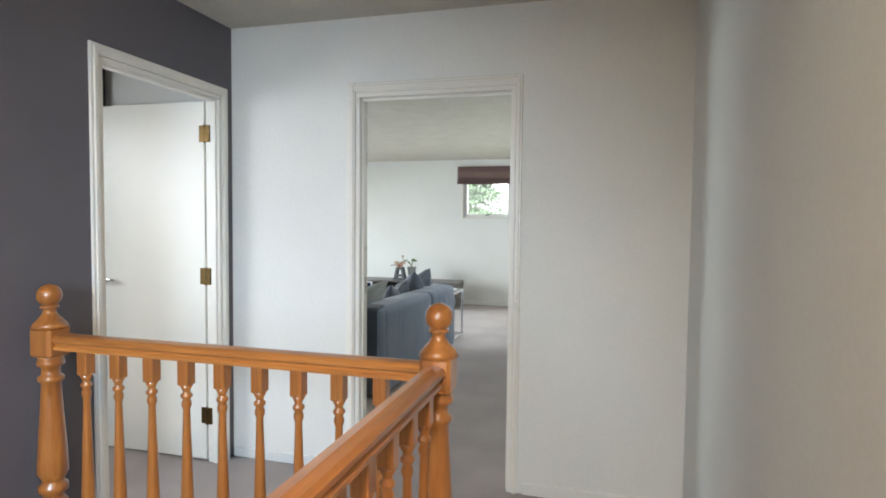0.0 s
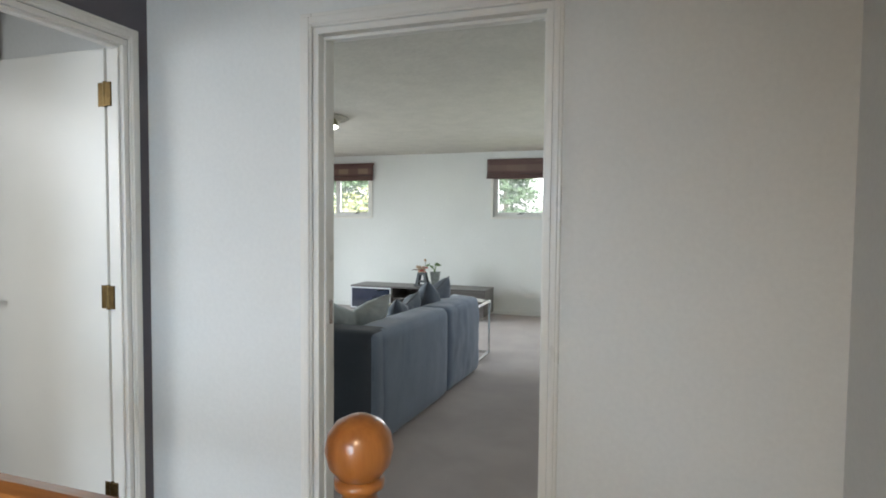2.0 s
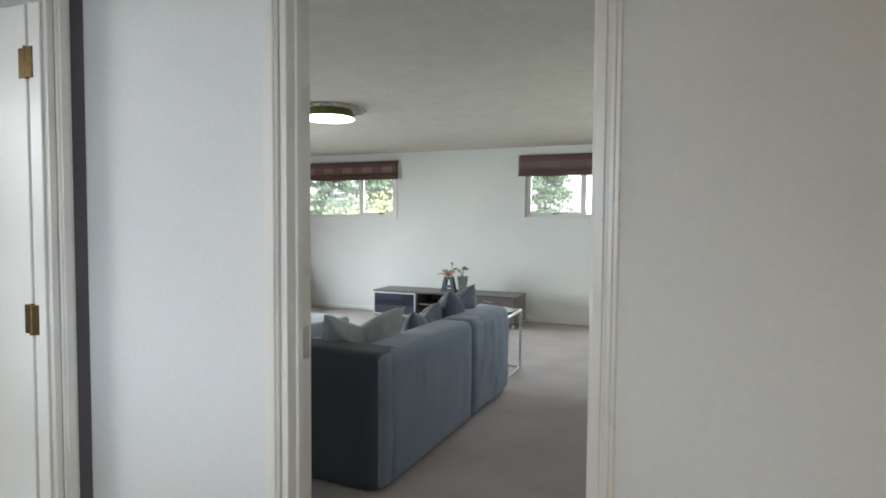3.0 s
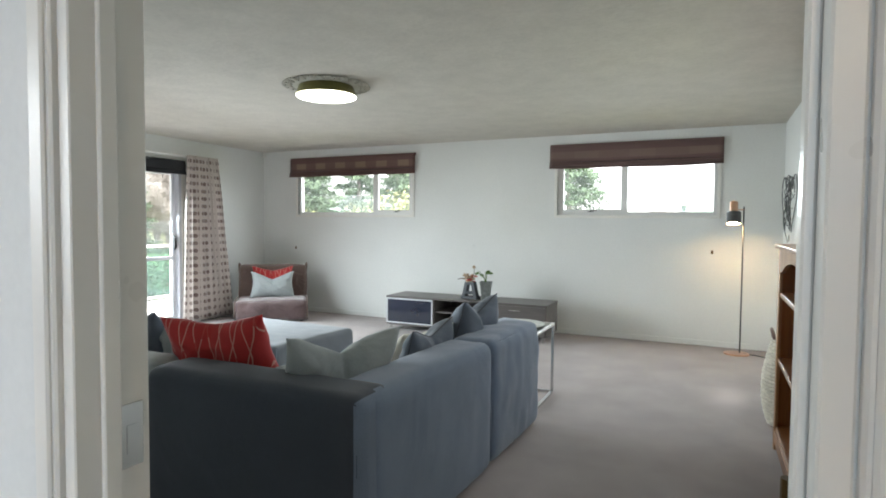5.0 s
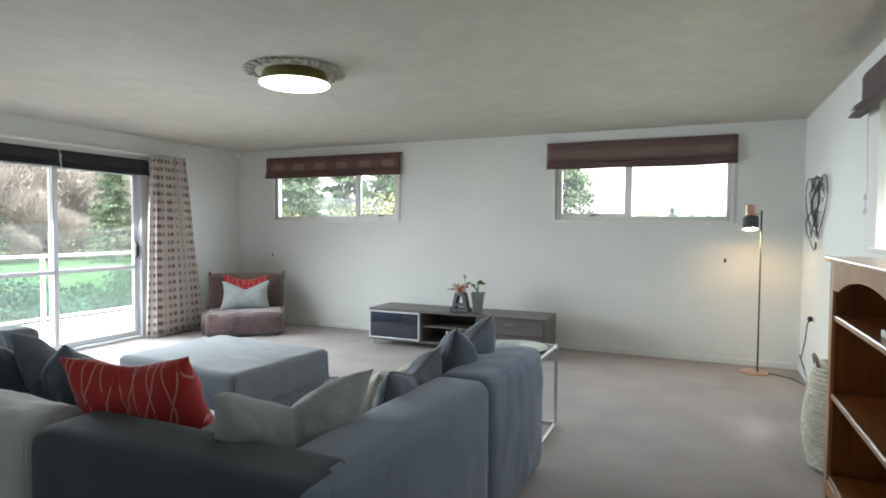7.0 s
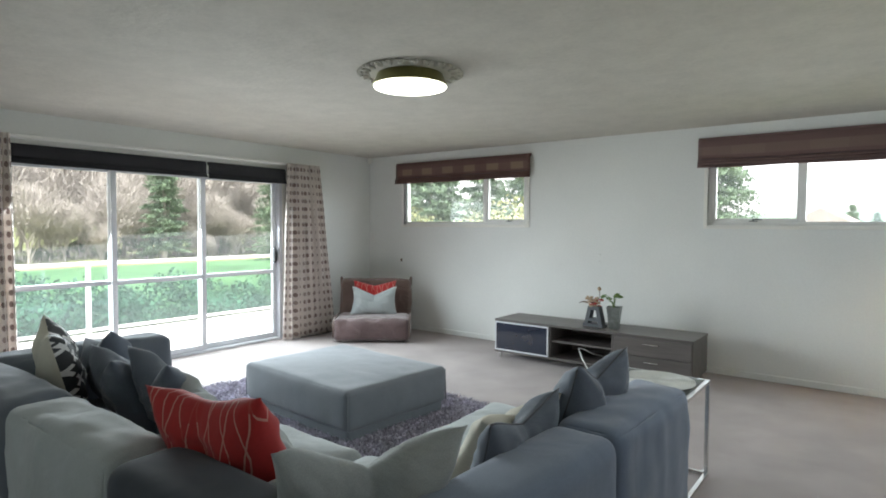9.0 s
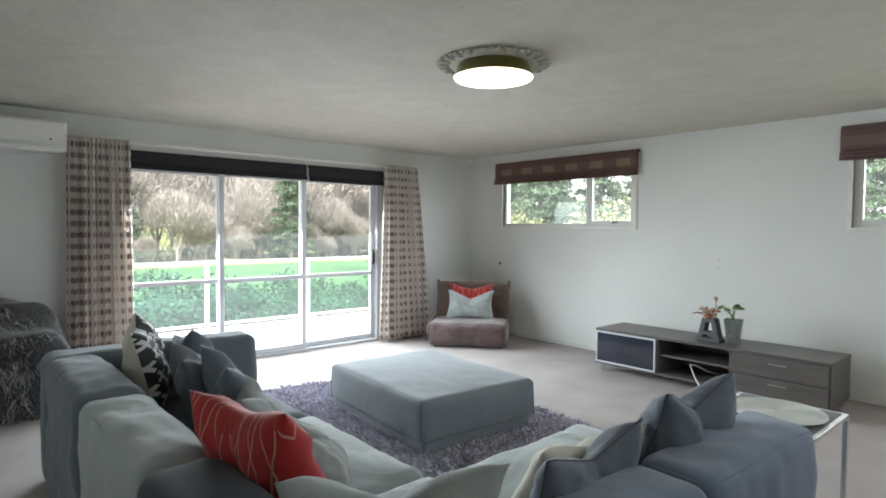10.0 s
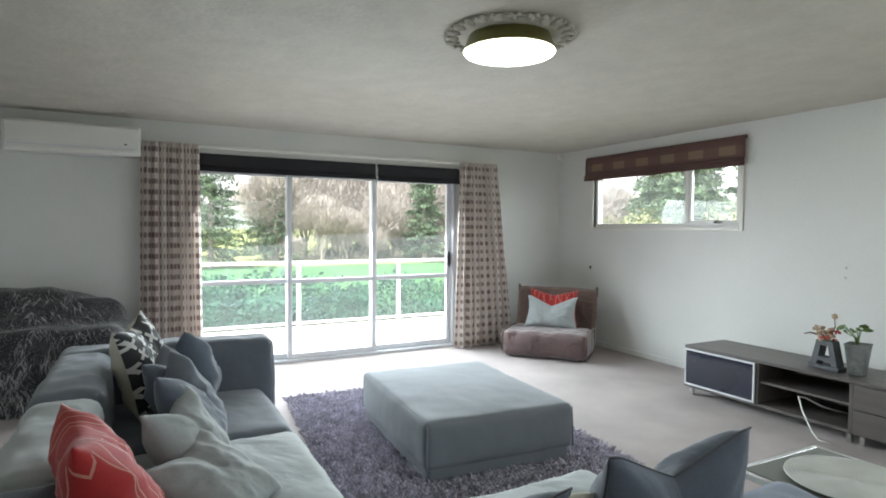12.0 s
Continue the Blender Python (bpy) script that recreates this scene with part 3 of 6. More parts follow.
window_light("daylight_side_room", (-3.74, 1.85, 1.5), (-2.3, 2.6, 0.8), 1.6, 1.1, 5.0, (0.92, 0.97, 1.0))

# ---- the plan ----
XW, XE, YN, YS, YD, H, HL = -6.78, 0.10, 9.67, 3.365, 3.265, 2.362, 2.40
LX, RX = -2.06, 0.33
DX0, DX1, DH = -1.306, -0.474, 2.008
SY0, SY1, SH = 5.20, 8.14, 2.0
W1, W2 = (-6.13, -4.22, 1.42, 2.08), (-2.25, -0.52, 1.42, 2.08)
WE = (5.60, 7.24, 1.23, 2.08)

# floors
structure("floor", one(XW - 0.14, XE + 0.2, YD, YN + 0.14, -0.25, 0.0), M["carpet"], "mauve-grey cut pile carpet, slightly scuffed", "carpet floor")
bm = bmesh.new()
bx(bm, -0.50, RX, -1.0, YD, -0.25, 0.0)
bx(bm, LX, -0.50, 2.02, YD, -0.25, 0.0)
structure("floor_landing", bm, M["carpet"], "mauve-grey carpet of the stair landing", "carpet floor")
structure("floor_side_room", one(-3.7, LX, 0.2, YD, -0.25, 0.0), M["carpet"], "grey carpet of the side room", "carpet floor")
structure("floor_below", one(LX, -0.50, -1.0, 2.02, -2.75, -2.6), M["carpet"], "carpet at the foot of the stairwell", "carpet floor")

# walls
structure("wall_north", wall_pieces("x", YN, YN + 0.14, XW - 0.14, XE + 0.2, 0, H, [W1, W2]), M["wall"], "pale grey painted wall with two high windows", "wall")
structure("wall_west", wall_pieces("y", XW - 0.14, XW, YD, YN, 0, H, [(SY0, SY1, 0.0, SH)]), M["wall"], "pale grey painted wall with a wide sliding door", "wall")
structure("wall_east", wall_pieces("y", XE, XE + 0.2, YS, YN, 0, H, [WE]), M["wall"], "pale grey painted wall with a deep window", "wall")
structure("wall_door", wall_pieces("x", YD, YS, XW, RX, 0, HL, [(DX0, DX1, 0, DH)]), M["wall"], "off-white painted wall with a doorway", "wall")
structure("wall_landing_east", one(RX, RX + 0.12, -1.0, YS, 0, HL), M["wall"], "off-white painted landing wall", "wall")
structure("wall_landing_dark", wall_pieces("y", LX - 0.075, LX, -1.0, YD, 0, HL, [(2.38, 3.165, 0, DH)]), M["dark"], "charcoal painted feature wall with a doorway", "wall")
structure("wall_landing_south", wall_pieces("x", -1.12, -1.0, -3.7, RX + 0.12, 0, HL, [(-1.95, -0.15, 0.75, 2.1)]), M["wall"], "off-white painted wall at the head of the stairs", "wall")
bm = bmesh.new()
bx(bm, LX - 0.12, LX, -1.0, 2.02, -2.6, -0.25)
bx(bm, LX, -0.50, 2.02, 2.14, -2.6, -0.25)
bx(bm, -0.50, -0.38, -1.0, 2.14, -2.6, -0.25)
bx(bm, LX - 0.12, -0.38, -1.12, -1.0, -2.6, 0)
structure("wall_stairwell", bm, M["wall"], "off-white painted walls of the stairwell", "wall")
bm = wall_pieces("y", -3.82, -3.70, 0.2, YD, 0, HL, [(1.0, 2.7, 0.9, 2.05)])
bx(bm, -3.70, LX - 0.075, 0.08, 0.2, 0, HL)
structure("wall_side_room", bm, M["wall"], "off-white painted walls of the side room", "wall")

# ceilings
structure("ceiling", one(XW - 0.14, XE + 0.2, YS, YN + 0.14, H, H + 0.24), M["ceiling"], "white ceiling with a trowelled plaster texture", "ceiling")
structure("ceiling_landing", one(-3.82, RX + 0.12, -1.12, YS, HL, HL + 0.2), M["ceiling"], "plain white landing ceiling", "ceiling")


# skirting and door trim
def skirting(name, x0, x1, y0, y1):
    structure(name, one(x0, x1, y0, y1, 0.0, 0.06, 0.005), M["wall"], "low white painted skirting board", "skirting board")


skirting("baseboard_north", XW + 0.016, XE, YN - 0.015, YN + 0.002)
skirting("baseboard_west_a", XW - 0.002, XW + 0.015, SY1 + 0.07, YN)
skirting("baseboard_west_b", XW - 0.002, XW + 0.015, YS, SY0 - 0.07)
skirting("baseboard_east", XE - 0.015, XE + 0.002, YS, YN - 0.016)
skirting("baseboard_south_a", XW + 0.016, DX0 - 0.08, YS - 0.002, YS + 0.015)
skirting("baseboard_landing_a", DX1 + 0.06, RX - 0.016, YD - 0.015, YD + 0.002)
skirting("baseboard_landing_b", LX + 0.016, DX0 - 0.08, YD - 0.015, YD + 0.002)
skirting("baseboard_landing_east", RX - 0.015, RX + 0.002, -1.0, YD)


def architrave(bm, axis, a0, a1, face, out, top, w=0.065, w2=None):
    """Moulded boards round an opening on one face of a wall; out is the side they stand on."""
    w2 = w2 or w
    for k, t in enumerate((0.012, 0.018)):
        lo, hi = face + (out * -0.002), face + out * t
        c0, c1 = min(lo, hi), max(lo, hi)
        if k == 0:
            boards = [(a0 - w, a0 - 0.006, 0, top + w), (a1 + 0.006, a1 + w2, 0, top + w), (a0 - 0.006, a1 + 0.006, top + 0.006, top + w)]
        else:
            boards = [(a0 - w + 0.014, a0 - 0.014, 0, top + w - 0.014), (a1 + 0.012, a1 + w2 - 0.010, 0, top + w - 0.014), (a0 - 0.014, a1 + 0.014, top + 0.014, top + w - 0.014)]
        for p, q, z0, z1 in boards:
            bx(bm, *((p, q, c0, c1) if axis == "x" else (c0, c1, p, q)), z0, z1, 0.003)
    return bm


frame_1 = thing("door_frame", "off-white gloss painted door frame, its door taken off", "door frame", (0, 0, 0), kind="structure")
bm = bmesh.new()
bx(bm, DX0 - 0.004, DX0 + 0.018, YD - 0.004, YS + 0.004, 0, DH - 0.018, 0.002)
bx(bm, DX1 - 0.018, DX1 + 0.004, YD - 0.004, YS + 0.004, 0, DH - 0.018, 0.002)
bx(bm, DX0 - 0.004, DX1 + 0.004, YD - 0.004, YS + 0.004, DH - 0.018, DH + 0.004, 0.002)
bx(bm, DX0 + 0.018, DX0 + 0.027, YD + 0.03, YS - 0.045, 0, DH - 0.03, 0.002)
bx(bm, DX1 - 0.027, DX1 - 0.018, YD + 0.03, YS - 0.045, 0, DH - 0.03, 0.002)
bx(bm, DX0 + 0.018, DX1 - 0.018, YD + 0.03, YS - 0.045, DH - 0.030, DH - 0.018, 0.002)
part("jamb", bm, M["trim"], frame_1)
part("architrave", architrave(bmesh.new(), "x", DX0, DX1, YD, -1, DH, 0.054, 0.036), M["trim"], frame_1)
part("architrave", architrave(bmesh.new(), "x", DX0, DX1, YS, 1, DH, 0.05), M["trim"], frame_1)
for z in (1.81, 1.035, 0.255):
    bm = bmesh.new()
    bx(bm, DX1 - 0.0205, DX1 - 0.017, YS - 0.040, YS + 0.002, z - 0.045, z + 0.045, 0.001)
    lathe(bm, [(0.006, z - 0.046), (0.006, z + 0.046)], 10, (DX1 - 0.021, YS + 0.006, 0))
    part("hinge", bm, M["brass"], frame_1, "brass butt hinge")
bm = bmesh.new()
bx(bm, DX0 + 0.0175, DX0 + 0.0205, YS - 0.042, YS - 0.008, 0.955, 1.045, 0.001)
bx(bm, DX0 + 0.0205, DX0 + 0.022, YS - 0.034, YS - 0.018, 0.975, 1.015)
part("strike_plate", bm, M["chrome"], frame_1, "worn steel strike plate")

frame_2 = thing("door_frame", "white gloss painted door frame in the charcoal wall", "door frame", (0, 0, 0), kind="structure")
bm = bmesh.new()
bx(bm, LX - 0.079, LX + 0.004, 2.376, 2.398, 0, DH - 0.018, 0.002)
bx(bm, LX - 0.079, LX + 0.004, 3.147, 3.169, 0, DH - 0.018, 0.002)
bx(bm, LX - 0.079, LX + 0.004, 2.376, 3.169, DH - 0.018, DH + 0.004, 0.002)
bx(bm, LX - 0.045, LX - 0.012, 2.398, 2.408, 0, DH - 0.03, 0.002)
bx(bm, LX - 0.045, LX - 0.012, 3.137, 3.147, 0, DH - 0.03, 0.002)
bx(bm, LX - 0.045, LX - 0.012, 2.398, 3.147, DH - 0.030, DH - 0.018, 0.002)
part("jamb", bm, M["trim"], frame_2)
part("architrave", architrave(bmesh.new(), "y", 2.38, 3.165, LX, 1, DH, 0.05), M["trim"], frame_2)
part("architrave", architrave(bmesh.new(), "y", 2.38, 3.165, LX - 0.075, -1, DH, 0.05), M["trim"], frame_2)

door = thing("door_1", "plain off-white flush door standing wide open", "door", (LX - 0.087, 3.160, 0), rz=0, kind="structure")
part("leaf", one(-0.765, -0.003, -0.014, 0.024, 0.012, DH - 0.022, 0.002), M["doorpaint"], door)
for z in (1.81, 1.035, 0.26):
    bm = bmesh.new()
    lathe(bm, [(0.0075, z - 0.048), (0.0075, z + 0.048)], 10, (0.004, -0.018, 0))
    bx(bm, -0.034, 0.0, -0.0165, -0.014, z - 0.045, z + 0.045, 0.001)
    bx(bm, 0.004, 0.036, -0.0225, -0.012, z - 0.045, z + 0.045, 0.001)
    part("hinge", bm, M["brass"], door, "brass butt hinge")
bm = bmesh.new()
lathe(bm, [(0.026, 0.0), (0.026, 0.006), (0.012, 0.009), (0.010, 0.045)], 20, (-0.70, -0.014, 1.0), pose(0, 0, 0, 90))
tube(bm, [(-0.70, -0.056, 1.0), (-0.66, -0.060, 1.001), (-0.60, -0.056, 0.998), (-0.58, -0.05, 0.996)], 0.009, 10, 0.007)
part("door_handle", bm, M["chrome"], door, "brushed steel lever handle", smooth=True)

drape = thing("dark_curtain", "heavy charcoal curtain hanging in the side room", "curtain", (-3.50, 3.234, 0.02))
thick(part("drape", pleats(0.60, 2.2, 0.020, 6, seed=9), M["drape"], drape, smooth=True), 0.003)
part("curtain_rod", tube(bmesh.new(), [(-0.15, 0.0, 2.215), (0.70, 0.0, 2.215)], 0.010, 10), M["wire"], drape)


# ---- windows ----
def glazing(w, name, axis, a0, a1, z0, z1, c, mull, opens, sash=0.045, fr=0.035, depth=0.05):
    """Aluminium window: outer frame, a mullion, an opening sash and its panes, c the centre of its depth."""
    def b(bm, p, q, zl, zh, d=depth, off=0.0, bev=0.003):
        return bx(bm, *((p, q, c - d / 2 + off, c + d / 2 + off) if axis == "x" else (c - d / 2 + off, c + d / 2 + off, p, q)), zl, zh, bev)
    bm = bmesh.new()
    b(bm, a0, a0 + fr, z0, z1)
    b(bm, a1 - fr, a1, z0, z1)
    b(bm, a0 + fr, a1 - fr, z0, z0 + fr)
    b(bm, a0 + fr, a1 - fr, z1 - fr, z1)
    if mull is not None:
        b(bm, mull - 0.022, mull + 0.022, z0 + fr, z1 - fr)
    part("window_frame", bm, M["white"], w)
    edges = [a0 + fr, a1 - fr] if mull is None else [a0 + fr, mull - 0.022, mull + 0.022, a1 - fr]
    for k in range(0, len(edges), 2):
        p, q = edges[k], edges[k + 1]
        if k // 2 in opens:
            s = bmesh.new()
            b(s, p, p + 0.03, z0 + fr, z1 - fr, 0.035, 0)
            b(s, q - 0.03, q, z0 + fr, z1 - fr, 0.035, 0)
            b(s, p + 0.03, q - 0.03, z0 + fr, z0 + fr + 0.03, 0.035, 0)
            b(s, p + 0.03, q - 0.03, z1 - fr - 0.03, z1 - fr, 0.035, 0)
            part("sash", s, M["white"], w)
            p, q = p + 0.03, q - 0.03
        pane = part("pane", b(bmesh.new(), p, q, z0 + fr, z1 - fr, 0.005, 0, 0), M["pane"], w)
        pane.visible_shadow = False
    return w


def latch(w, m):
    bm = bmesh.new()
    bx(bm, -0.035, 0.035, -0.012, 0.012, 0.0, 0.008, 0.002)
    tube(bm, [(0.0, -0.01, 0.008), (0.0, -0.03, 0.02), (0.05, -0.035, 0.022), (0.075, -0.03, 0.02)], 0.006, 8)
    ob = part("latch", bm, M["black"], w, "black window stay latch")
    ob.matrix_basis = m


for k, (hole, mull, opens) in enumerate(((W1, -4.83, [1]), (W2, -1.47, [0])), 1):
    w = thing("window_%d" % k, "white aluminium window set high in the wall", "window", kind="structure")
    glazing(w, "window", "x", hole[0], hole[1], hole[2], hole[3], YN + 0.055, mull, opens)
    bm = bmesh.new()
    t = 0.035
    bx(bm, hole[0] - t, hole[0], YN - 0.012, YN + 0.03, hole[2] - t, hole[3] + t, 0.003)
    bx(bm, hole[1], hole[1] + t, YN - 0.012, YN + 0.03, hole[2] - t, hole[3] + t, 0.003)
    bx(bm, hole[0], hole[1], YN - 0.016, YN + 0.03, hole[2] - t, hole[2], 0.003)
    bx(bm, hole[0], hole[1], YN - 0.012, YN + 0.03, hole[3], hole[3] + t, 0.003)
    part("window_trim", bm, M["trim"], w)
    latch(w, pose((mull + hole[1]) / 2 + 0.05 if k == 1 else (mull + hole[0]) / 2, YN + 0.022, hole[2] + 0.036))

w = thing("window_3", "white aluminium window in a deep white reveal", "window", kind="structure")
glazing(w, "window", "y", WE[0], WE[1], WE[2], WE[3], XE + 0.14, 6.30, [1])
bm = bmesh.new()
bx(bm, XE - 0.025, XE + 0.115, WE[0] - 0.03, WE[1] + 0.03, WE[2] - 0.022, WE[2] + 0.002, 0.004)
part("window_sill", bm, M["trim"], w)
latch(w, pose(XE + 0.10, 6.75, WE[2] + 0.036, 0, 0, -90))

# sliding door
sl = thing("door_2", "wide aluminium sliding glass door, one panel drawn back", "sliding door", kind="structure")
bm = bmesh.new()
X0, X1 = XW - 0.11, XW + 0.012
bx(bm, X0, X1, SY0, SY0 + 0.045, 0, SH, 0.003)
bx(bm, X0, X1, SY1 - 0.045, SY1, 0, SH, 0.003)
bx(bm, X0, X1, SY0 + 0.045, SY1 - 0.045, SH - 0.045, SH, 0.003)
bx(bm, X0, X1 + 0.02, SY0 + 0.045, SY1 - 0.045, 0.0, 0.028, 0.003)
part("window_frame", bm, M["alu"], sl)
for a0, a1, off in ((SY0 + 0.045, 6.225, -0.07), (6.175, 7.145, -0.02), (7.095, SY1 - 0.045, -0.07)):
    c = XW + off
    bm = bmesh.new()
    for p, q, z0, z1 in ((a0, a0 + 0.05, 0.03, SH - 0.05), (a1 - 0.05, a1, 0.03, SH - 0.05), (a0 + 0.05, a1 - 0.05, 0.03, 0.085),
                         (a0 + 0.05, a1 - 0.05, SH - 0.10, SH - 0.05), (a0 + 0.05, a1 - 0.05, 0.81, 0.855)):
        bx(bm, c - 0.018, c + 0.018, p, q, z0, z1, 0.003)
    panel = part("panel", bm, M["alu"], sl)
    for z0, z1 in ((0.085, 0.81), (0.855, SH - 0.10)):
        g = part("pane", one(c - 0.003, c + 0.003, a0 + 0.05, a1 - 0.05, z0, z1), M["pane"], panel)
        g.visible_shadow = False
bm = bmesh.new()
bx(bm, XW - 0.05, XW - 0.005, 8.035, 8.065, 0.94, 1.12, 0.006)
bx(bm, XW - 0.006, XW + 0.022, 8.02, 8.06, 0.96, 1.10, 0.008)
part("door_handle", bm, M["black"], sl, "black pull handle")
bm = bmesh.new()
bx(bm, XW - 0.01, XW + 0.014, SY0 - 0.06, SY0, 0, SH + 0.06, 0.004)
bx(bm, XW - 0.01, XW + 0.014, SY1, SY1 + 0.06, 0, SH + 0.06, 0.004)
bx(bm, XW - 0.01, XW + 0.014, SY0, SY1, SH, SH + 0.06, 0.004)
part("door_trim", bm, M["trim"], sl)


# ---- blinds and curtains ----
def roman_blind(name, label, width, drop, material, at, rz, folds=3, sag=0.006, seed=0, proj=0.055):
    """A drawn-up roman blind: a headboard, stacked folds and cords; it hangs along x from 0 to width, its face towards -y."""
    base = thing(name, label, "roman blind", at, rz)
    bm = bmesh.new()
    uvl = bm.loops.layers.uv.new("cloth")
    prof = [(0.0, 0.0), (-0.012, -0.002)]
    prof += [(-0.020 - 0.004 * math.sin(3 * k / 6), -drop * 0.72 * k / 6) for k in range(1, 7)]
    for f in range(folds):
        zb = -drop * (0.70 + 0.30 * (f + 1) / folds)
        prof += [(-proj * (0.62 + 0.12 * f), zb + 0.012), (-proj * (0.75 + 0.12 * f), zb), (-0.03, zb + 0.004), (-0.022, zb + 0.028)]
    n = 40
    grid, uv = [], {}
    for k, (y, z) in enumerate(prof):
        row = []
        for i in range(n + 1):
            s = i / n
            dz = sag * noise.noise(Vector((s * 4 + seed, k * 0.25, 0))) * min(1, k / 6)
            dz -= sag * 0.7 * math.sin(math.pi * s) * min(1, k / 8)
            v = bm.verts.new((s * width, y + 0.006 * noise.noise(Vector((s * 7, k * 0.8, seed))), z + dz))
            uv[v] = (s * width + 0.05, z)
            row.append(v)
        grid.append(row)
    for a, b in zip(grid, grid[1:]):
        for i in range(n):
            fc = bm.faces.new((a[i], b[i], b[i + 1], a[i + 1]))
            for lp in fc.loops:
                lp[uvl].uv = uv[lp.vert]
    thick(part("cloth", bm, material, base, smooth=True), 0.004)
    part("headboard", one(0.004, width - 0.004, -0.018, 0.012, -0.03, 0.002, 0.002), material, base)
    return base


roman_blind("roman_blind", "brown plaid roman blind folded up over a window", 2.083, 0.275, M["plaid"], (-6.244, YN - 0.014, 2.245), 0, seed=1)
roman_blind("roman_blind", "brown plaid roman blind folded up over a window", 1.873, 0.285, M["banded"], (-2.34, YN - 0.014, 2.25), 0, seed=4, sag=0.010)
roman_blind("roman_blind", "plum grey roman blind folded up over the deep window", 1.95, 0.24, M["blind_east"], (XE - 0.014, 7.46, 2.24), -90, seed=7, sag=0.03, proj=0.09)
roman_blind("black_blind", "black cloth blind drawn up over the sliding door", 1.755, 0.165, M["blind_black"], (XW + 0.10, 5.33, 2.072), 90, folds=2, seed=2, sag=0.004)
roman_blind("black_blind", "black cloth blind drawn up over the sliding door", 1.0, 0.175, M["blind_black"], (XW + 0.10, 7.11, 2.072), 90, folds=2, seed=3, sag=0.004)
track = thing("curtain_track", "white curtain track fixed above the sliding door", "curtain track", (XW, 4.85, 2.10))
part("rail", one(0.10, 0.125, 0.0, 3.76, 0.02, 0.05, 0.004), M["white"], track)
for y in (0.3, 1.25, 2.25, 3.4):
    part("bracket", one(0.0, 0.11, y, y + 0.02, 0.03, 0.055, 0.002), M["white"], track)
for y, wd, seed, fl in ((4.85, 0.48, 1, 0.10), (8.10, 0.49, 2, 0.62)):
    cu = thing("curtain", "cream curtain printed with brown leaf spots", "curtain", (XW + 0.17, y, 0.015), rz=90, group="curtains at the sliding door")
    thick(part("cloth", pleats(wd, 2.13, 0.058, 7, fl, seed=seed, lean=0.5 if fl < 0.2 else 0.2), M["curtain"], cu, smooth=True), 0.003)

# ---- ceiling light with its rose ----
rose = thing("ceiling_rose", "white plaster ceiling rose with a leafy rim", "ceiling rose", (-3.285, 6.50, H))
bm = lathe(bmesh.new(), [(0.0, 0.004), (0.30, 0.004), (0.295, -0.006), (0.285, -0.010), (0.28, -0.008), (0.27, -0.010), (0.25, -0.020), (0.22, -0.014), (0.0, -0.014)], 48)
part("disc", bm, M["ceiling"], rose, smooth=True)
bm = bmesh.new()
for k in range(24):
    a = 2 * math.pi * k / 24
    m = pose(0, 0, 0, 0, 0, math.degrees(a)) @ pose(0.285, 0, -0.012)
    for dx, dy, sx, sy, sz in ((0.0, 0, 0.042, 0.022, 0.014), (0.032, 0.018, 0.020, 0.015, 0.010), (0.032, -0.018, 0.020, 0.015, 0.010), (-0.04, 0, 0.014, 0.020, 0.009)):
        bmesh.ops.create_icosphere(bm, subdivisions=1, radius=1.0, matrix=m @ Matrix.Translation((dx, dy, 0)) @ Matrix.Diagonal((sx, sy, sz, 1)))
part("moulding", bm, M["ceiling"], rose, smooth=True)
light = thing("ceiling_light", "round flush ceiling light with a bronze band, switched on", "ceiling light", (-3.285, 6.50, H))
part("band", lathe(bmesh.new(), [(0.205, -0.012), (0.21, -0.025), (0.232, -0.078), (0.238, -0.083), (0.232, -0.087), (0.05, -0.075)], 48), M["bronze"], light, smooth=True)
part("diffuser", lathe(bmesh.new(), [(0.05, -0.083), (0.230, -0.0875), (0.226, -0.094), (0.15, -0.101), (0.02, -0.104)], 48), M["lamp_on"], light, smooth=True)
# opaque panels, out of view, added to keep the lawn's green light out
for nm, x0, x1, y0, y1, z0, z1 in (("window_4", -1.97, -0.13, -1.118, -1.10, 0.74, 2.11), ("window_5", -3.818, -3.80, 0.98, 2.72, 0.89, 2.06)):
    structure(nm, one(x0, x1, y0, y1, z0, z1, 0.003), M["white"], "unseen white panel added to block green bounce light", "window")
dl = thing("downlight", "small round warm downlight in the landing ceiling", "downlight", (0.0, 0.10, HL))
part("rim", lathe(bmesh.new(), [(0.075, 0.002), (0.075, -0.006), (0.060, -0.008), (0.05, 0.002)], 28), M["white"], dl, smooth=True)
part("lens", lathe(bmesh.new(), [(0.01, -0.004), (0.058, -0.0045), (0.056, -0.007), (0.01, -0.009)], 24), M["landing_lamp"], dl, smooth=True)

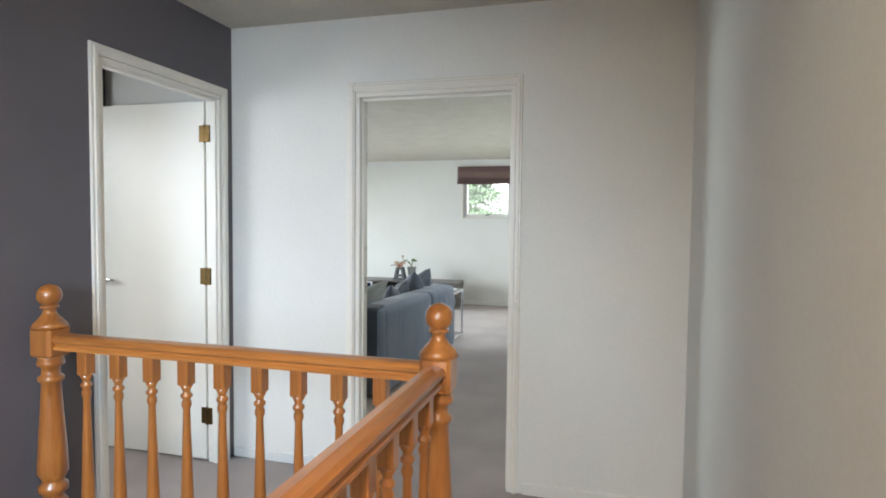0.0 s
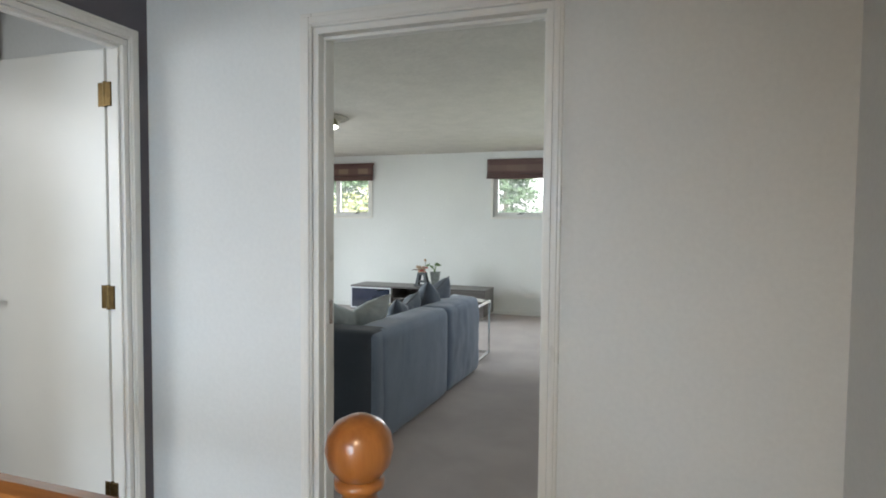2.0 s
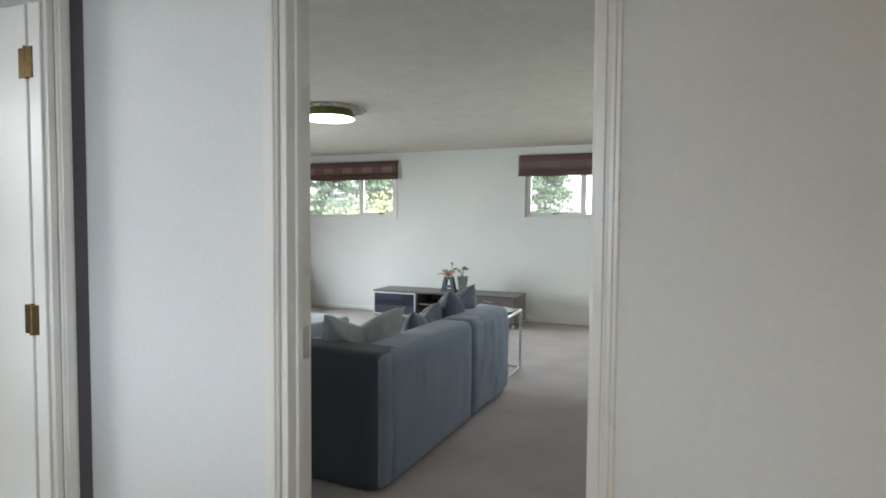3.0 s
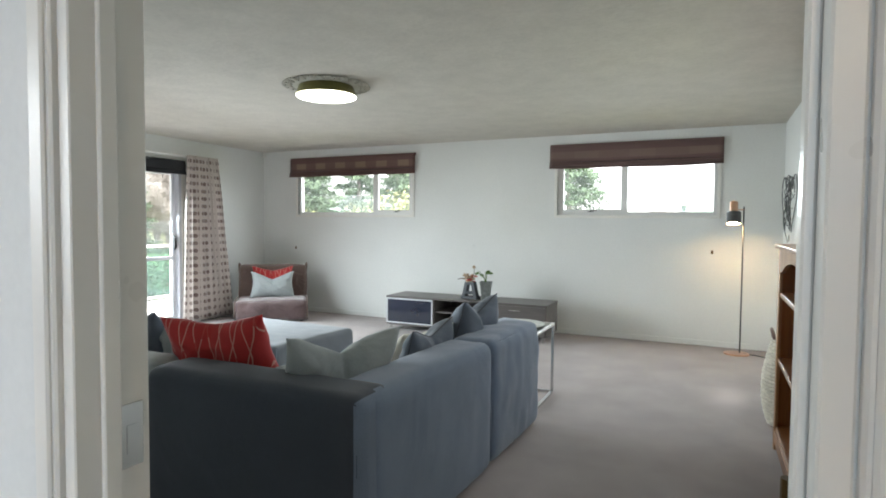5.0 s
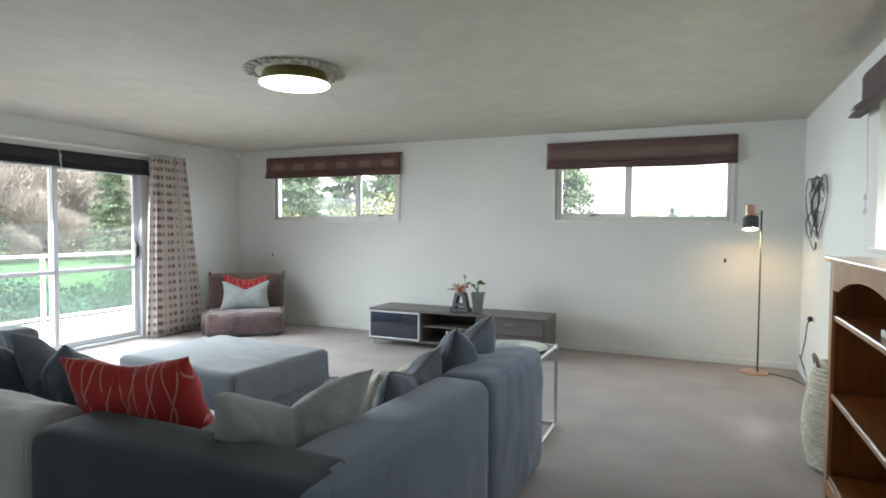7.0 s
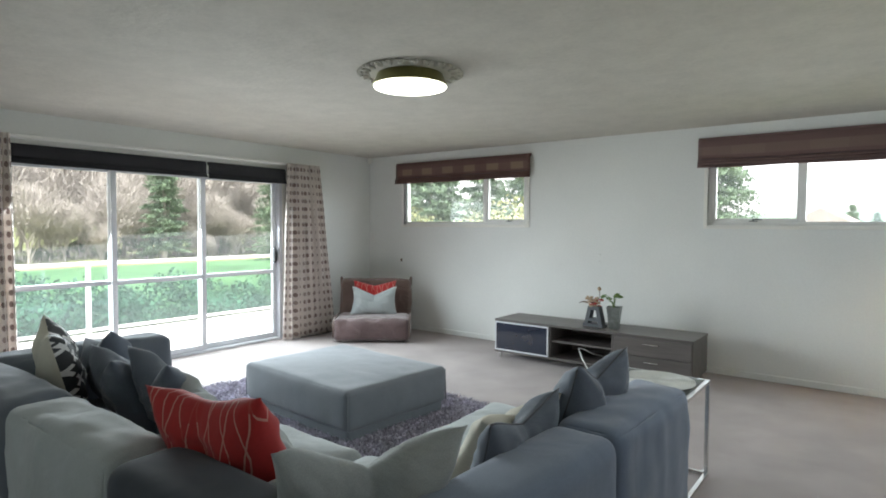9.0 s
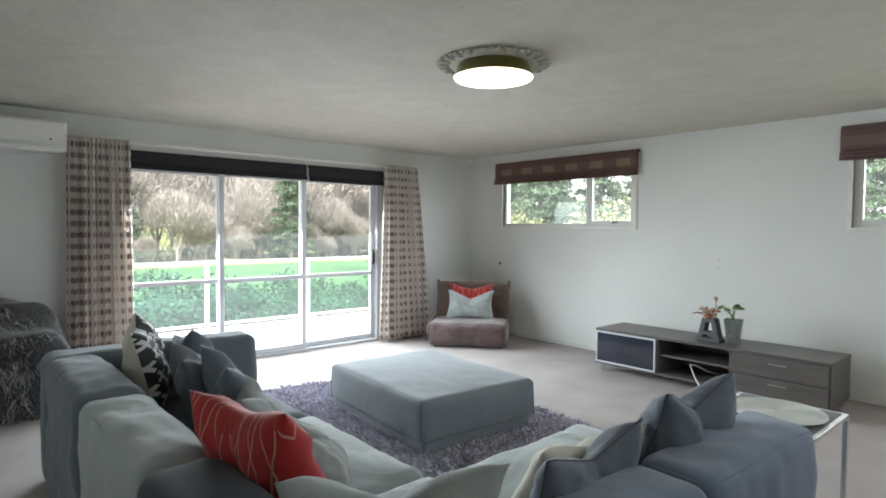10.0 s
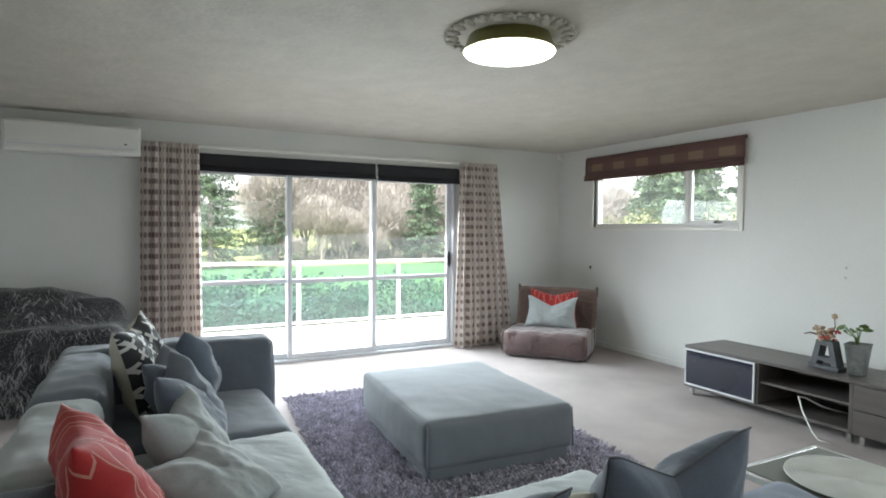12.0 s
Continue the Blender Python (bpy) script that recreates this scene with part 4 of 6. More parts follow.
# ---- the landing balustrade ----
def newel(parent, x, y):
    """A square newel with a ball finial, turned in its lower half."""
    bm = bmesh.new()
    s = 0.047
    bx(bm, x - s, x + s, y - s, y + s, 0.845, 0.955, 0.010)
    lathe(bm, [(0.060, 0.952), (0.052, 0.968), (0.030, 0.992), (0.022, 1.005), (0.020, 1.018), (0.030, 1.022), (0.030, 1.030), (0.018, 1.034)], 28, (x, y, 0), smooth=True)
    lathe(bm, [(0.010, 1.028), (0.026, 1.034), (0.037, 1.048), (0.041, 1.066), (0.038, 1.084), (0.028, 1.098), (0.012, 1.106), (0.002, 1.108)], 28, (x, y, 0), smooth=True)
    prof = [(0.046, 0.85), (0.040, 0.838), (0.044, 0.826), (0.044, 0.816), (0.030, 0.806), (0.030, 0.780), (0.042, 0.772), (0.042, 0.760), (0.032, 0.750), (0.034, 0.70),
            (0.043, 0.56), (0.049, 0.46), (0.050, 0.42), (0.036, 0.395), (0.036, 0.385), (0.048, 0.372), (0.048, 0.352), (0.034, 0.342), (0.034, 0.325), (0.046, 0.312), (0.046, 0.29), (0.036, 0.27), (0.046, 0.255)]
    lathe(bm, prof[::-1], 28, (x, y, 0), smooth=True)
    bx(bm, x - s, x + s, y - s, y + s, 0.0, 0.26, 0.006)
    return part("newel_post", bm, M["oak"], parent, smooth=False)


def baluster_mesh():
    bm = bmesh.new()
    s = 0.021
    bx(bm, -s, s, -s, s, 0.79, 0.89, 0.003)
    prof = [(0.024, 0.795), (0.013, 0.772), (0.012, 0.764), (0.019, 0.757), (0.019, 0.750), (0.012, 0.742), (0.016, 0.728), (0.016, 0.720), (0.0115, 0.706), (0.0125, 0.66),
            (0.017, 0.52), (0.022, 0.36), (0.023, 0.32), (0.014, 0.302), (0.014, 0.296), (0.021, 0.288), (0.021, 0.276), (0.014, 0.268), (0.024, 0.245)]
    lathe(bm, prof[::-1], 16, smooth=True)
    bx(bm, -s, s, -s, s, 0.045, 0.25, 0.003)
    return finish(bm, "baluster", M["oak"])


def handrail(length):
    """A moulded handrail along x."""
    prof = [(-0.030, 0.0), (-0.030, 0.010), (-0.022, 0.016), (-0.022, 0.022), (-0.033, 0.030), (-0.034, 0.042), (-0.024, 0.052), (0.0, 0.056),
            (0.024, 0.052), (0.034, 0.042), (0.033, 0.030), (0.022, 0.022), (0.022, 0.016), (0.030, 0.010), (0.030, 0.0)]
    bm = bmesh.new()
    rows = [[bm.verts.new((x, y, z)) for y, z in prof] for x in (0, length)]
    n = len(prof)
    for i in range(n):
        bm.faces.new((rows[0][i], rows[0][(i + 1) % n], rows[1][(i + 1) % n], rows[1][i]))
    bm.faces.new(rows[0])
    bm.faces.new(rows[1][::-1])
    bmesh.ops.recalc_face_normals(bm, faces=bm.faces)
    return bm


rail = thing("balustrade", "varnished orange wooden balustrade with turned balusters round the stairwell", "balustrade")
NX, NY = -0.515, 2.07
newel(rail, -1.975, NY)
newel(rail, NX, NY)
newel(rail, NX, -0.75)
r1 = part("handrail", handrail(1.37), M["oakx"], rail)
r1.matrix_basis = pose(-1.93, NY, 0.876)
r2 = part("handrail", handrail(2.73), M["oakx"], rail)
r2.matrix_basis = pose(NX, -0.705, 0.876, 0, 0, 90)
for p, ln, rz in (((-1.93, NY, 0.0), 1.37, 0), ((NX, -0.705, 0.0), 2.73, 90)):
    b = part("bottom_rail", one(0, ln, -0.03, 0.03, 0.0, 0.05, 0.004), M["oakx"], rail)
    b.matrix_basis = pose(*p, 0, 0, rz)
bal = baluster_mesh()
for k in range(9):
    o = new("baluster", bal)
    o.parent, o.matrix_basis = rail, pose(-1.815 + 0.14 * k, NY, 0, 0, 0, 0)
for k in range(19):
    o = new("baluster", bal)
    o.parent, o.matrix_basis = rail, pose(NX, NY - 0.14 - 0.14 * k, 0)

# ---- corner sofa ----
sofa = thing("corner_sofa", "large corner sofa in blue-grey and pale grey loose covers", "sofa")
SXE, SYS = -1.575, 4.43
ZB, ZS = 0.70, 0.42


def section(name, x0, x1, y0, y1, z0, z1, material, r, puff, wr, seed, n=18, label="", rz=0):
    bm = soft(x1 - x0, y1 - y0, z1 - z0, r, n, puff, wr, seed)
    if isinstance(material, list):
        # only the east-facing end gets the lighter cloth, painting its lit side
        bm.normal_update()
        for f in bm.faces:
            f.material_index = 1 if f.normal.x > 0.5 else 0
    ob = part(name, bm, material, sofa, label, smooth=True)
    ob.matrix_basis = pose((x0 + x1) / 2, (y0 + y1) / 2, z0, 0, 0, rz)
    return ob


BT = 0.27
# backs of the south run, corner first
section("backrest", -2.70, SXE - 0.055, SYS, SYS + BT, 0.006, ZB - 0.005, [M["sofa_shaded"], M["sofa"]], 0.06, 0.006, 0.0015, 1, 26, "dark blue loose cover, deepened further to hold its shade")
section("backrest", -3.60, -2.705, SYS, SYS + BT, 0.006, ZB - 0.005, M["sofa_pale"], 0.07, 0.015, 0.0135, 2, 22, "pale grey loose cover")
section("backrest", -4.50, -3.605, SYS, SYS + BT, 0.006, ZB - 0.005, M["sofa_grey"], 0.06, 0.012, 0.012, 3, 22)
section("armrest", -4.73, -4.47, SYS + 0.005, 5.58, 0.006, ZB, M["sofa_grey"], 0.06, 0.012, 0.009, 4, 20)
# backs of the east run
section("backrest", SXE - BT - 0.025, SXE - 0.025, SYS + 0.08, 5.645, 0.006, ZB - 0.015, M["sofa"], 0.06, 0.010, 0.003, 5, 26, rz=-2.2)
section("backrest", SXE - BT - 0.005, SXE + 0.004, 5.665, 6.47, 0.006, ZB - 0.02, M["sofa"], 0.06, 0.012, 0.009, 6, 22, rz=-1.8)
# seats
section("seat", -4.47, -3.605, SYS + 0.20, 5.50, 0.04, ZS - 0.01, M["sofa_grey"], 0.06, 0.02, 0.009, 7, 20)
section("seat", -3.60, -2.655, SYS + 0.20, 5.50, 0.04, ZS, M["sofa_pale"], 0.06, 0.025, 0.009, 8, 20, "pale grey seat cover")
section("seat", -2.65, SXE - 0.20, SYS + 0.20, 5.50, 0.04, ZS, M["sofa_pale"], 0.06, 0.025, 0.009, 9, 20)
section("seat", -2.62, SXE - 0.20, 5.505, 6.45, 0.04, ZS, M["sofa_pale"], 0.06, 0.025, 0.009, 10, 20, "pale grey seat cover")
for x, y in ((-4.6, 4.55), (-4.6, 5.45), (-2.62, 5.4), (-1.7, 4.55), (-1.7, 6.35), (-2.5, 6.35)):
    part("foot", lathe(bmesh.new(), [(0.022, 0.0), (0.028, 0.06)], 12, (x, y, 0)), M["black"], sofa)

# ---- scatter cushions ----
B, G = M["pillow_blue"], M["pillow_grey"]
DARK = M["slate"]
cushion("bright red cushion with thin pale wavy lines", M["red"], (-2.56, 4.87, ZS + 0.01), 0.58, 0.50, 0.20, 188, -24, 0.015, 1, roll=4)
cushion("sage grey cushion with a deep dent in its top", G, (-2.09, 4.88, ZS + 0.01), 0.56, 0.47, 0.21, 241, -26, 0.085, 2)
cushion("sage grey cushion slumped on the seat", G, (-2.28, 5.08, ZS + 0.03), 0.48, 0.40, 0.16, 215, -58, 0.03, 3)
cushion("slate blue cushion crushed against the sofa back", B, (-1.95, 5.46, ZS), 0.54, 0.38, 0.18, 272, -16, 0.05, 5, piped=DARK)
cushion("cream cushion tucked behind slate blue ones", M["cream"], (-2.12, 5.62, ZS + 0.01), 0.52, 0.36, 0.15, 262, -32, 0.03, 6)
cushion("slate blue cushion with two pointed corners and a dented top", B, (-1.94, 6.04, ZS + 0.02), 0.52, 0.44, 0.24, 268, -18, 0.08, 7, piped=DARK)
cushion("black cushion printed with white crosses, plain cream behind", M["cross"], (-4.20, 4.90, ZS + 0.03), 0.48, 0.47, 0.19, 164, -14, 0.02, 10, roll=-6, back=M["cream"])
cushion("slate blue cushion leaning on the armrest", B, (-4.20, 5.16, ZS - 0.005), 0.46, 0.41, 0.22, 176, -16, 0.02, 11, roll=12)
cushion("slate blue cushion with a dented top", B, (-3.80, 5.07, ZS - 0.005), 0.52, 0.42, 0.19, 168, -26, 0.05, 12)
cushion("slate blue cushion with a dented top", B, (-3.42, 5.12, ZS - 0.005), 0.57, 0.46, 0.20, 172, -26, 0.09, 13)
cushion("pale sage cushion leaning on slate blue ones", G, (-3.05, 5.08, ZS), 0.46, 0.40, 0.17, 160, -28, 0.05, 14)
cushion("pale sage cushion lying on the seat", G, (-2.74, 5.18, ZS + 0.02), 0.44, 0.38, 0.15, 150, -55, 0.03, 15)

# ---- ottoman and rug ----
ott = thing("ottoman", "large square grey cloth-covered ottoman", "ottoman", (-4.04, 6.645, 0.028), rz=-4)
part("cushion", soft(1.19, 0.93, 0.262, 0.034, 26, 0.018, 0.005, 21, at=(0, 0, 0.085)), M["ottoman"], ott, smooth=True)
part("base", soft(1.15, 0.89, 0.11, 0.02, 18, 0.0, 0.004, 22), M["ottoman"], ott, smooth=True)
for sx in (-1, 1):
    for sy in (-1, 1):
        e = [(sx * (0.588 + 0.004 * math.sin(9 * z + sx)), sy * (0.458 + 0.003 * math.sin(14 * z)), z) for z in (0.10, 0.14, 0.19, 0.24, 0.29, 0.325)]
        part("seam", tube(bmesh.new(), e, 0.006, 6), M["ottoman"], ott, smooth=True)
RX0, RX1, RY0, RY1 = -1.13, 1.13, -0.84, 0.84
rug = thing("shag_rug", "grey-mauve shaggy long-pile rug under the ottoman", "rug", (-4.19, 6.60, 0), rz=-5)
part("backing", one(RX0 + 0.01, RX1 - 0.01, RY0 + 0.01, RY1 - 0.01, 0.001, 0.012), M["rug"], rug)
rr = np.random.RandomState(5)
N = 52000
px, py = rr.uniform(RX0, RX1, N), rr.uniform(RY0, RY1, N)
ang, ln = rr.uniform(0, 2 * np.pi, N), rr.uniform(0.04, 0.08, N)
lean = rr.uniform(0.3, 1.1, N)
wd = rr.uniform(0.004, 0.009, N)
ca, sa = np.cos(ang), np.sin(ang)
V = np.zeros((N, 4, 3))
V[:, 0] = np.stack([px - sa * wd, py + ca * wd, np.full(N, 0.008)], 1)
V[:, 1] = np.stack([px + sa * wd, py - ca * wd, np.full(N, 0.008)], 1)
mx, my, mz = px + ca * ln * np.sin(lean) * 0.45, py + sa * ln * np.sin(lean) * 0.45, 0.008 + ln * 0.75 * np.cos(lean * 0.7)
V[:, 2] = np.stack([mx + sa * wd, my - ca * wd, mz], 1)
V[:, 3] = np.stack([px + ca * ln * np.sin(lean), py + sa * ln * np.sin(lean), 0.010 + ln * np.cos(lean)], 1)
me = bpy.data.meshes.new("shag")
F = np.arange(N * 4).reshape(N, 4)
me.from_pydata(V.reshape(-1, 3).tolist(), [], F.tolist())
me.materials.append(M["rug"])
pile = new("shag", me)
pile.parent = rug
pile["kind"] = "stuff"

# ---- television bench ----
G1 = M["greywood"]
tv = thing("television_bench", "low dark grey veneer television bench with a smoked glass door", "tv bench", (-4.17, 8.92, 0))
T = 0.022
part("top", one(0, 1.30, -0.004, 0.50, 0.405 - T + 0.015, 0.42, 0.002), G1, tv)
part("bottom", one(0, 1.30, 0, 0.50, 0.07, 0.07 + T, 0.002), G1, tv)
for x in (0.0, 0.635, 1.278):
    part("side", one(x, x + T, 0.002, 0.498, 0.07 + T, 0.398, 0.001), G1, tv)
part("back", one(T, 1.278, 0.485, 0.497, 0.07 + T, 0.398), G1, tv)
part("shelf", one(0.635 + T, 1.278, 0.02, 0.485, 0.245, 0.263, 0.001), G1, tv)
dr = bmesh.new()
for p in ((0.012, 0.026, 0.092, 0.395), (0.621, 0.635, 0.092, 0.395), (0.026, 0.621, 0.092, 0.106), (0.026, 0.621, 0.381, 0.395)):
    bx(dr, p[0], p[1], -0.018, 0.0, p[2], p[3], 0.002)
gd = part("glass_door", dr, M["alu"], tv, "aluminium framed smoked glass door")
part("pane", one(0.026, 0.621, -0.012, -0.007, 0.106, 0.381), M["cabinet_glass"], gd)
for x in (0.03, 1.25):
    for y in (0.03, 0.45):
        part("leg", one(x, x + 0.03, y, y + 0.03, 0.0, 0.07, 0.002), M["chrome"], tv)
ch = thing("drawer_unit", "low dark grey veneer unit with two drawers", "drawer unit", (-2.868, 8.92, 0))
part("body", one(0, 0.70, 0.002, 0.50, 0.07, 0.40, 0.002), G1, ch)
part("top", one(0, 0.704, -0.006, 0.502, 0.40, 0.422, 0.002), G1, ch)
for z0, z1 in ((0.078, 0.232), (0.238, 0.394)):
    d = part("drawer", one(0.008, 0.692, -0.016, 0.002, z0, z1, 0.002), G1, ch)
    h = bmesh.new()
    tube(h, [(0.285, -0.016, z1 - 0.045), (0.29, -0.034, z1 - 0.045), (0.30, -0.038, z1 - 0.045), (0.40, -0.038, z1 - 0.045), (0.41, -0.034, z1 - 0.045), (0.415, -0.016, z1 - 0.045)], 0.005, 8)
    part("handle", h, M["chrome"], d, "brushed steel bar handle", smooth=True)
for x in (0.03, 0.64):
    for y in (0.03, 0.45):
        part("leg", one(x, x + 0.03, y, y + 0.03, 0.0, 0.07, 0.002), M["chrome"], ch)
cab = thing("loose_cable", "white cable trailing out of the open shelf", "cable", (0, 0, 0))
part("cord", tube(bmesh.new(), [(-3.05, 9.25, 0.10), (-3.12, 9.05, 0.16), (-3.20, 8.97, 0.215), (-3.22, 8.93, 0.22), (-3.16, 8.88, 0.14), (-3.06, 8.82, 0.04), (-3.0, 8.79, 0.008), (-2.93, 8.80, 0.006)], 0.006, 7), M["cable"], cab, smooth=True)

# letter ornament, planter and flowers
an = thing("letter_ornament", "dark slate letter A ornament holding dried flowers", "ornament", (-3.13, 9.10, 0.421), rz=-8)
bm = bmesh.new()
for s in (-1, 1):
    vs = []
    for y in (-0.035, 0.035):
        for x, z in ((0.105, 0.0), (0.06, 0.0), (0.022, 0.19), (0.06, 0.19)):
            vs.append(bm.verts.new((s * x, y, z)))
    for f in ((0, 1, 2, 3), (7, 6, 5, 4), (0, 4, 5, 1), (1, 5, 6, 2), (2, 6, 7, 3), (3, 7, 4, 0)):
        bm.faces.new([vs[i] for i in f])
bx(bm, -0.06, 0.06, -0.034, 0.034, 0.165, 0.20)
bx(bm, -0.062, 0.062, -0.034, 0.034, 0.055, 0.085)
bx(bm, -0.11, 0.11, -0.045, 0.045, 0.0, 0.03, 0.003)
bmesh.ops.recalc_face_normals(bm, faces=bm.faces)
part("letter", bm, M["slate"], an)
rnd = random.Random(11)
bm, bm2, bm3 = bmesh.new(), bmesh.new(), bmesh.new()
for k in range(26):
    a, r, z = rnd.uniform(0, 6.28), rnd.uniform(0.01, 0.10), rnd.uniform(0.195, 0.28)
    c = Vector((r * math.cos(a) - 0.02, 0.5 * r * math.sin(a), z))
    tube(bm, [(0, 0, 0.19), tuple((c + Vector((0, 0, 0.19))) / 2 + Vector((0, 0, 0.01))), tuple(c)], 0.0025, 4)
    tgt = bm3 if rnd.random() < 0.2 else bm2
    for q in range(5):
        d = Vector((rnd.uniform(-1, 1), rnd.uniform(-1, 1), rnd.uniform(-0.4, 1))).normalized() * 0.015
        bmesh.ops.create_icosphere(tgt, subdivisions=1, radius=1, matrix=Matrix.Translation(c + d) @ Euler((rnd.uniform(0, 3), rnd.uniform(0, 3), 0)).to_matrix().to_4x4() @ Matrix.Diagonal((0.014, 0.010, 0.004, 1)))
tube(bm, [(-0.08, 0, 0.23), (-0.13, 0.0, 0.235), (-0.17, -0.01, 0.22)], 0.008, 6, 0.004)
tube(bm, [(0.02, 0, 0.22), (0.05, 0.0, 0.30), (0.045, 0, 0.37)], 0.003, 5)
bmesh.ops.create_icosphere(bm2, subdivisions=1, radius=0.022, matrix=Matrix.Translation((0.045, 0, 0.375)))
part("twigs", bm, M["twig"], an)
tagged(part("petals", bm2, M["petal"], an, "faded pink and cream petals"), kind="stuff")
tagged(part("petals", bm3, M["redpetal"], an, "dark red petals"), kind="stuff")
pl = thing("planter", "tapered galvanised zinc planter with a leafy plant", "planter", (-2.935, 9.10, 0.423), rz=12)
bm = bmesh.new()
rings = [[bm.verts.new((sx * r, sy * r, z)) for sx, sy in ((-1, -1), (1, -1), (1, 1), (-1, 1))] for r, z in ((0.042, 0), (0.064, 0.20), (0.067, 0.20), (0.067, 0.21), (0.060, 0.21), (0.055, 0.17))]
for a, b in zip(rings, rings[1:]):
    for i in range(4):
        bm.faces.new((a[i], a[(i + 1) % 4], b[(i + 1) % 4], b[i]))
bm.faces.new(rings[0][::-1])
bm.faces.new(rings[-1])
part("pot", bm, M["zinc"], pl)
bm, bm2 = bmesh.new(), bmesh.new()
for k in range(7):
    a = k * 0.9
    tip = Vector((-0.035 + 0.05 * math.cos(a), 0.04 * math.sin(a), 0.30 + 0.035 * math.sin(k * 2.1)))
    tube(bm2, [(0, 0, 0.17), (0.3 * tip.x, 0.3 * tip.y, 0.25), tuple(tip)], 0.003, 5)
    m = Matrix.Translation(tip) @ Euler((rnd.uniform(-0.9, 0.9), rnd.uniform(-0.6, 0.9), a)).to_matrix().to_4x4()
    pts = [(0, 0, 0), (0.022, 0.022, 0.006), (0.05, 0.02, 0.004), (0.072, 0, -0.004), (0.05, -0.02, 0.004), (0.022, -0.022, 0.006)]
    vs = [bm.verts.new(m @ Vector(p)) for p in pts]
    bm.faces.new((vs[0], vs[1], vs[2], vs[3]))
    bm.faces.new((vs[0], vs[3], vs[4], vs[5]))
thick(part("leaf", bm, M["leaf"], pl), 0.001)
part("stems", bm2, M["leaf"], pl)

# ---- side table and plate ----
st = thing("side_table", "square steel framed side table with a dark glass top", "side table", (-1.885, 6.93, 0))
a = 0.245
q = 0.011
for sx in (-1, 1):
    for sy in (-1, 1):
        b = one(sx * (a - q) - q, sx * (a - q) + q, sy * (a - q) - q, sy * (a - q) + q, 0.022, 0.525, 0.002)
        part("leg", b, M["chrome"], st)
for z0 in (0.0, 0.525):
    fr = bmesh.new()
    bx(fr, -a, a, -a, -a + 0.022, z0, z0 + 0.022, 0.002)
    bx(fr, -a, a, a - 0.022, a, z0, z0 + 0.022, 0.002)
    bx(fr, -a, -a + 0.022, -a + 0.022, a - 0.022, z0, z0 + 0.022, 0.002)
    bx(fr, a - 0.022, a, -a + 0.022, a - 0.022, z0, z0 + 0.022, 0.002)
    part("frame", fr, M["chrome"], st)
part("tabletop", one(-a + 0.024, a - 0.024, -a + 0.024, a - 0.024, 0.536, 0.549, 0.001), M["table_glass"], st, "dark glass top")
pt = thing("plate", "round pale ribbed ceramic plate lying on the side table", "plate", (-1.86, 6.92, 0.550))
prof = [(0.0, 0.0), (0.12, 0.0), (0.19, 0.008), (0.20, 0.012)]
for i in range(22, 0, -1):
    r = 0.2 * i / 22
    prof += [(r - 0.001, 0.012 + 0.0045), (r - 0.0045, 0.012 + 0.0045), (r - 0.005, 0.0115), (r - 0.0085, 0.0115)]
prof = [(max(p[0], 0.0005), p[1]) for p in prof]
part("dish", lathe(bmesh.new(), prof, 48), M["plate"], pt)

# ---- slipper chair in the corner ----
sc = thing("slipper_chair", "low armless brown velvet chair with a mauve seat", "chair", (-5.97, 8.93, 0), rz=39)
part("seat", soft(0.90, 0.56, 0.27, 0.06, 20, 0.010, 0.012, 31, at=(0, -0.14, 0.02)), M["mauve"], sc, smooth=True)
bk = part("backrest", soft(0.90, 0.15, 0.66, 0.05, 18, 0.012, 0.008, 32), M["brown"], sc, smooth=True)
bk.matrix_basis = pose(0, 0.16, 0.06, -12)
for s in (-1, 1):
    t = part("corner_tab", tube(bmesh.new(), [(s * 0.43, 0.275, 0.62), (s * 0.445, 0.285, 0.69), (s * 0.455, 0.29, 0.735)], 0.034, 10, 0.012), M["brown"], sc, smooth=True)
    e = [(s * 0.452, y, z) for y, z in ((-0.36, 0.035), (-0.405, 0.08), (-0.41, 0.22), (-0.36, 0.28), (-0.14, 0.292), (0.10, 0.285), (0.125, 0.2), (0.12, 0.06), (0.07, 0.03), (-0.36, 0.035))]
    part("piping", tube(bmesh.new(), e, 0.011, 8), M["brown"], sc, "brown piped seam", smooth=True)
for x in (-0.38, 0.38):
    for y in (-0.3, 0.25):
        part("foot", lathe(bmesh.new(), [(0.018, 0.0), (0.022, 0.05)], 10, (x, y, 0)), M["black"], sc)
mm = sc.matrix_world
for lab, material, off, w_, h_, ry_, ln_, chop_, sd in (
        ("red cushion with pale wavy lines, mostly hidden", M["red"], (0.0, 0.0, 0.285), 0.58, 0.43, 0, -14, 0.04, 17),
        ("pale blue-grey cushion with a dented top", M["sofa_pale"], (0.0, -0.09, 0.282), 0.60, 0.37, 0, -18, 0.09, 18)):
    p = mm @ Vector(off)
    cushion(lab, material, tuple(p), w_, h_, 0.13, 39, ln_, chop_, sd)

# ---- armchair under a fur throw ----
ac = thing("fur_armchair", "armchair hidden under a shaggy charcoal fur throw", "armchair", (-6.25, 4.20, 0))
n = 46


